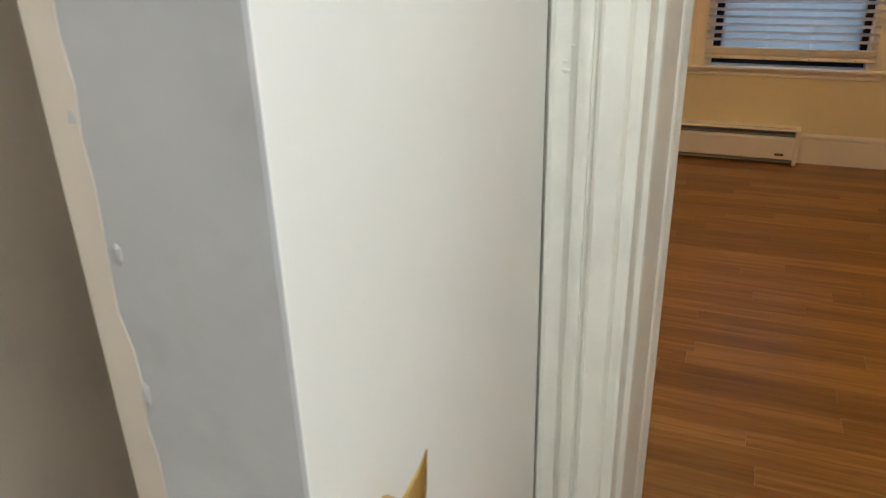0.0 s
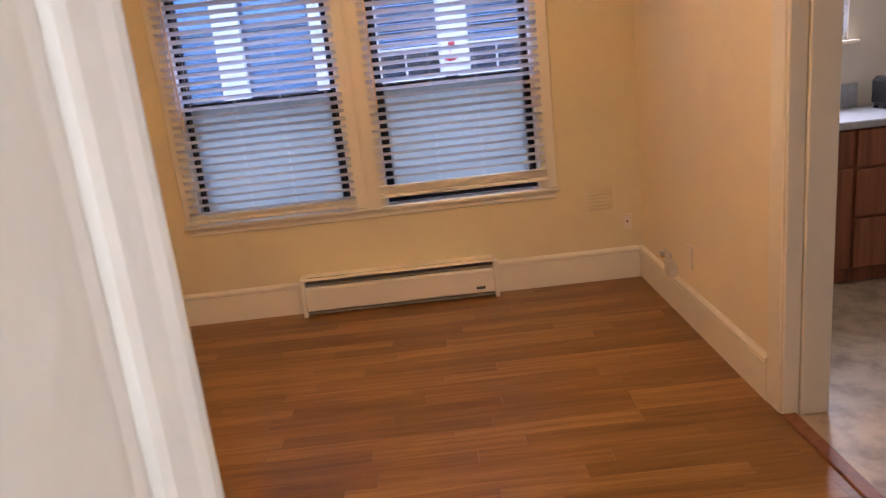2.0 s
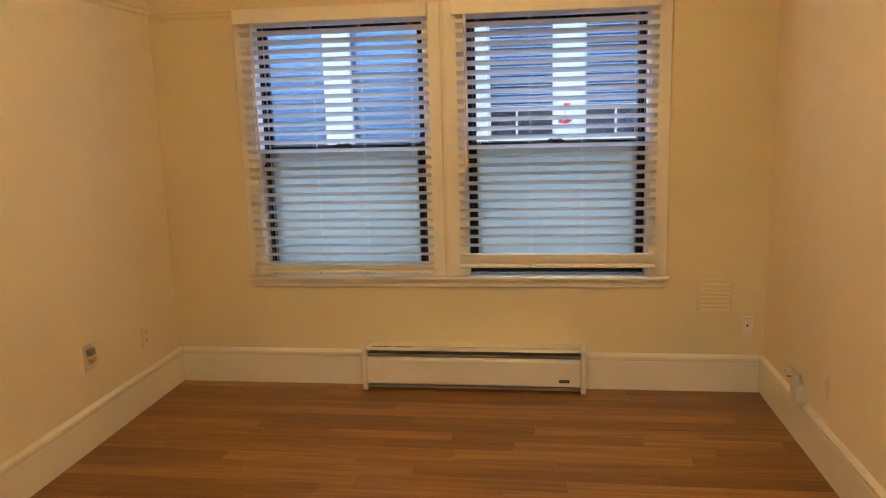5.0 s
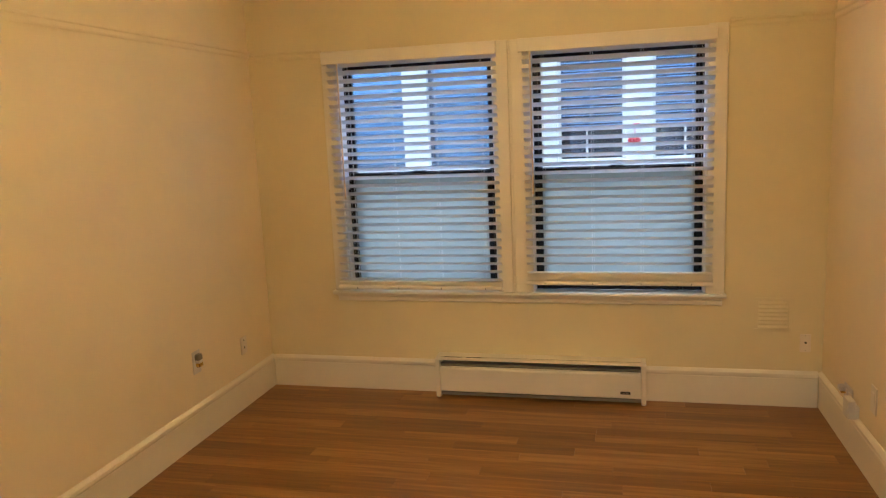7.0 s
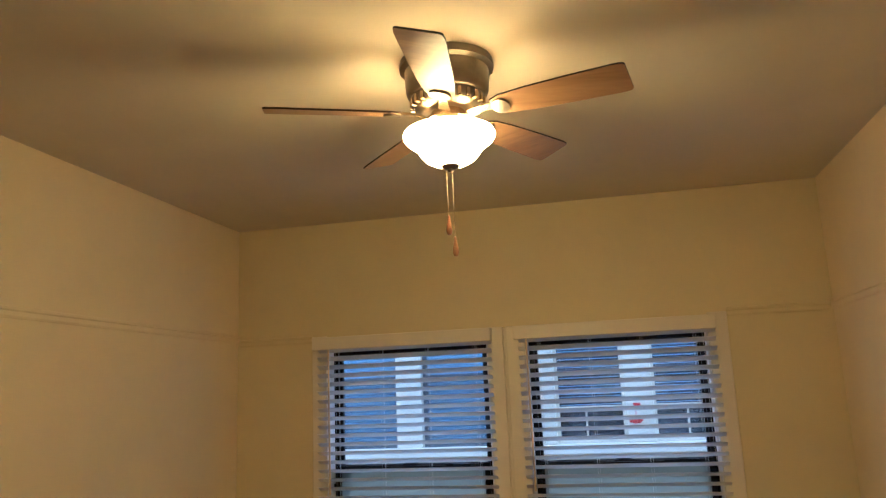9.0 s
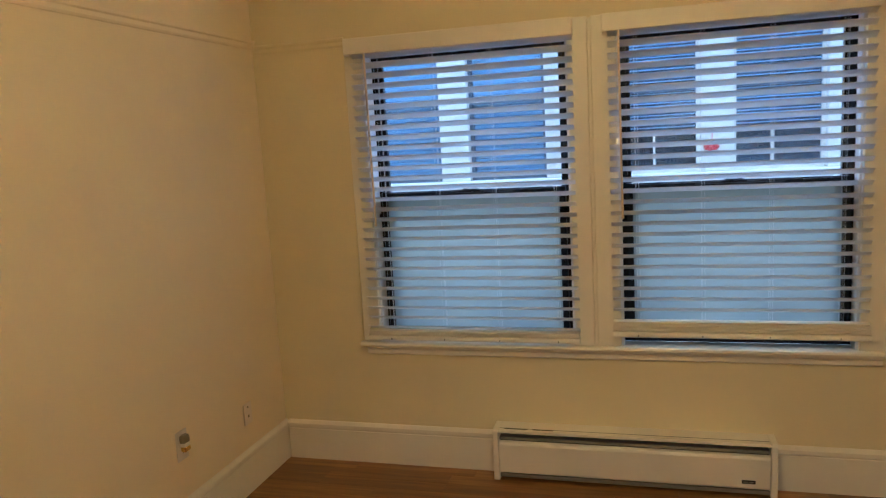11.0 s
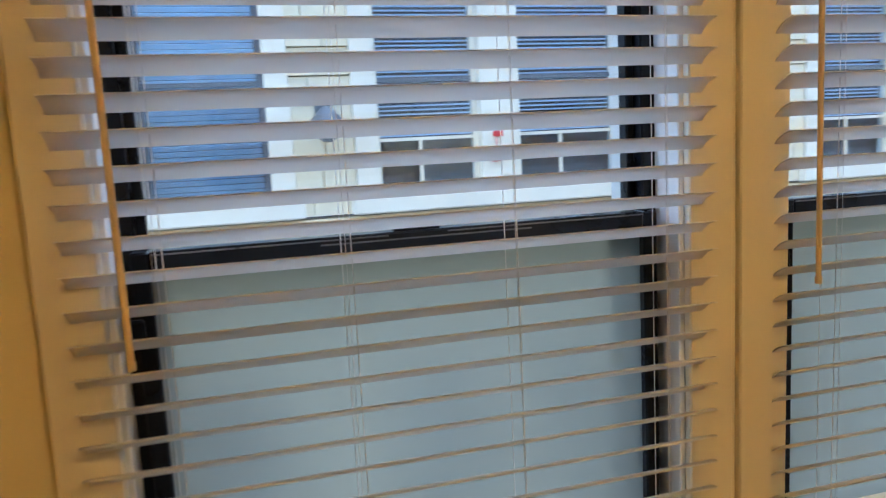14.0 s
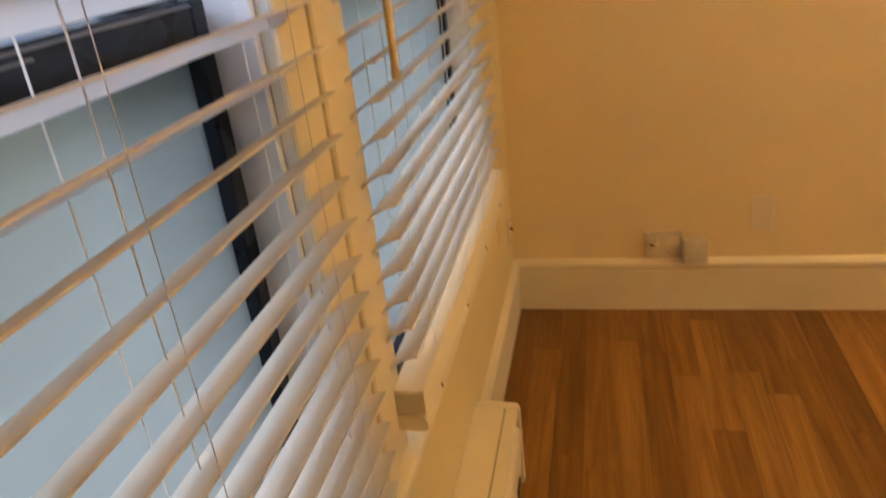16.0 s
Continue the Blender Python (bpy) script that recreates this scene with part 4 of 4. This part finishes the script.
# ---- across the light well ----
def neighbour():
    Y = 3.30
    t = thing("neighbour_building", "cream clapboard building across the light well with white-framed windows", "building", (0, Y, 0))
    panes = []
    for g in range(-1, 3):
        o = 3.24 * g
        panes += [(1.62 + o, 2.28 + o), (2.54 + o, 3.25 + o), (3.52 + o, 4.22 + o)]
    zb, zt = 1.225, 2.62
    x_lo, x_hi = panes[0][0] - 0.6, panes[-1][1] + 0.8
    # clapboards under and over the windows, and between the groups
    z = -1.2
    while z < zb - 0.10:
        bm = bmesh.new()
        h = min(0.1, zb - 0.10 - z)
        prism(bm, [(0.10, z), (-0.016, z), (-0.018, z + 0.004), (-0.003, z + h - 0.009), (0.006, z + h - 0.008), (0.10, z + h - 0.008)], 0, x_lo, x_hi)
        part("clapboard", bm, CREAM, t)
        z += 0.1
    z = zt + 0.12
    while z < 2.85:
        bm = bmesh.new()
        prism(bm, [(0.10, z), (-0.012, z), (0.0, z + 0.194), (0.10, z + 0.194)], 0, x_lo, x_hi)
        part("clapboard", bm, CREAM, t)
        z += 0.2
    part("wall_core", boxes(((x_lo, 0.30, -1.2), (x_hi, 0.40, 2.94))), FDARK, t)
    part("cornice", boxes(((x_lo, -0.12, 2.945), (x_hi, 0.4, 3.03)), bevel=0.01), WHITE, t)
    part("head_band", boxes(((x_lo, -0.03, zt), (x_hi, 0.10, zt + 0.118)), bevel=0.006), WHITE, t)
    for g in range(-1, 3):
        o = 3.24 * g
        for a, b in ((1.48, 1.62), (2.28, 2.54), (3.25, 3.52), (4.22, 4.36)):
            part("pilaster", boxes(((a + o, -0.030, zb), (b + o, 0.14, zt)), bevel=0.006), WHITE, t)
        part("sill_band", boxes(((1.44 + o, -0.075, zb - 0.095), (4.40 + o, 0.14, zb)), bevel=0.010), WHITE, t)
        z = zb - 0.09
        while z < zt:
            top, cut = min(z + 0.158, zt), 4.54 + o + random.uniform(-0.10, 0.10)
            for lo, hi in ((4.362 + o, cut - 0.003), (cut + 0.003, 4.718 + o)):
                bm = bmesh.new()
                prism(bm, [(0.10, z), (-0.014, z), (0.0, top), (0.10, top)], 0, lo, hi)
                part("shingle", bm, CREAM, t)
            z += 0.165
    for i, (a, b) in enumerate(panes):
        blue = i % 12 in (0, 1, 2)
        w = part("window", boxes(((a, 0.05, zb), (a + 0.03, 0.10, zt)), ((b - 0.03, 0.05, zb), (b, 0.10, zt)), ((a + 0.03, 0.05, zb), (b - 0.03, 0.10, zb + 0.035))), LAMPGREY if blue else WHITE, t)
        part("meeting_rail", boxes(((a + 0.03, 0.055, 1.915), (b - 0.03, 0.10, 1.940))), LAMPGREY, w)
        p = part("pane", boxes(((a + 0.03, 0.070, zb + 0.035), (b - 0.03, 0.074, zt))), FGLASS, w)
        p.visible_shadow = False
        low = zb + 0.05 if blue else (1.585 if i % 3 != 2 else 1.50)
        for name, hi, lo, mat in (("upper_blind", zt - 0.02, 1.93, FSHADE_LIT if blue else FBLIND), ("lower_blind", 1.925, low, FBLUE if blue else FBLIND)):
            bm = bmesh.new()
            z = hi
            while z > lo:
                prism(bm, [(0.092, z), (0.094, z + 0.004), (0.104, z - 0.022), (0.102, z - 0.026)] if blue else [(0.080, z - 0.003), (0.081, z + 0.005), (0.100, z + 0.002), (0.099, z - 0.004)], 0, a + 0.035, b - 0.035)
                z -= 0.034 if blue else 0.026
            part(name, bm, mat, w, "pale closed slats" if blue else "white open slats")
        # a flat black sheet stands in for the unlit room
        part("room_shade", boxes(((a, 0.20, zb), (b, 0.22, zt))), FDARK, w)
        if not blue:
            part("sash_bar", boxes((((a + b) / 2 - 0.055, 0.048, zb + 0.03), ((a + b) / 2 - 0.035, 0.066, 1.56))), WHITE, w)
            part("sash_rail", boxes(((a + 0.03, 0.046, 1.555), (b - 0.03, 0.068, 1.575))), WHITE, w)
    for a, b in panes:
        w = part("window", boxes(((a, -0.034, -1.0), (a + 0.05, -0.013, 0.22)), ((b - 0.05, -0.034, -1.0), (b, -0.013, 0.22)), ((a + 0.05, -0.034, 0.17), (b - 0.05, -0.013, 0.22)), ((a + 0.05, -0.034, -1.0), (b - 0.05, -0.013, -0.94))), WHITE, t)
        part("pane", boxes(((a + 0.05, -0.024, -0.94), (b - 0.05, -0.0135, 0.17))), NIGHTGLASS, w)
    return t


neighbour()
lamp = thing("wall_lantern", "dark grey cone-shaped wall lamp on the clapboards", "outdoor lamp", (1.29, 3.288, 1.60))
bm = bmesh.new()
lathe(bm, [(0.0, 0.17), (0.03, 0.165), (0.05, 0.14), (0.115, 0.075), (0.115, 0.065), (0.07, 0.01), (0.03, -0.03), (0.0, -0.035)], 28, (0.02, -0.13))
part("shade", bm, LAMPGREY, lamp, "grey metal cone shade", True)
bm = bmesh.new()
rod(bm, (0.02, -0.13, 0.16), (0.02, 0.0, 0.18), 0.010)
box(bm, (-0.03, -0.012, 0.13), (0.07, 0.0, 0.23), 0.003)
part("bracket", bm, LAMPGREY, lamp)
orn = thing("flower_ornament", "small red flower ornament on the white window post", "ornament", (2.365, 3.268, 1.43))
bm = bmesh.new()
for i in range(7):
    a = 2 * math.pi * i / 7
    bmesh.ops.create_icosphere(bm, subdivisions=2, radius=0.019, matrix=Matrix.Translation((0.042 * math.cos(a), -0.010 - 0.004 * (i % 2), 0.018 * math.sin(a))) @ Matrix.Diagonal((1.3, 0.5, 0.8, 1)))
bmesh.ops.create_icosphere(bm, subdivisions=2, radius=0.018, matrix=Matrix.Translation((0, -0.024, 0)))
part("petals", bm, RED, orn, smooth=True)
bm = bmesh.new()
box(bm, (-0.012, -0.010, 0.125), (0.052, -0.002, 0.16), 0.002)
rod(bm, (0.0, -0.006, 0.0), (0.01, -0.006, 0.14), 0.003)
part("ribbon", bm, RED, orn, "red ribbon tag")


# ---- floor planks ----
def planks():
    bm = bmesh.new()
    box(bm, (0.0003, 0.0002, -0.012), (0.9997, 0.0900, 0.0), 0.0)
    top = [e for e in bm.edges if all(v.co.z > -0.001 for v in e.verts)]
    bmesh.ops.bevel(bm, geom=top, offset=0.0004, segments=1, affect="EDGES")
    me = mesh_of("plank", bm, FLOOR)
    y, row = -0.0902, 0
    rnd = random.Random(5)
    while y > D - 0.02:
        x = -rnd.uniform(0.05, 0.75)
        while x < W + 0.03:
            ln = rnd.choice((0.62, 0.78, 0.90, 1.05))
            a, b = max(x, 0.0), min(x + ln, W + 0.0)
            if b - a > 0.02:
                p = new("plank", me)
                p.parent = floor
                p.location = (a, y, rnd.uniform(-0.0003, 0.0))
                p.scale = (b - a, 1, 1)
            x += ln
        y -= 0.0902
    # the hall's planks
    bm = bmesh.new()
    while y > -6.6:
        x = 1.3 - rnd.uniform(0.05, 0.75)
        while x < 3.2:
            ln = rnd.choice((0.62, 0.78, 0.90, 1.05))
            a, b = max(x, 1.3), min(x + ln, 3.2)
            if b - a > 0.02:
                box(bm, (a + 0.0006, y + 0.0005, -0.012), (b - 0.0006, y + 0.0895, 0.0))
            x += ln
        y -= 0.0902
    tagged(part("hall_planks", bm, FLOOR, floor), kind="stuff")


planks()
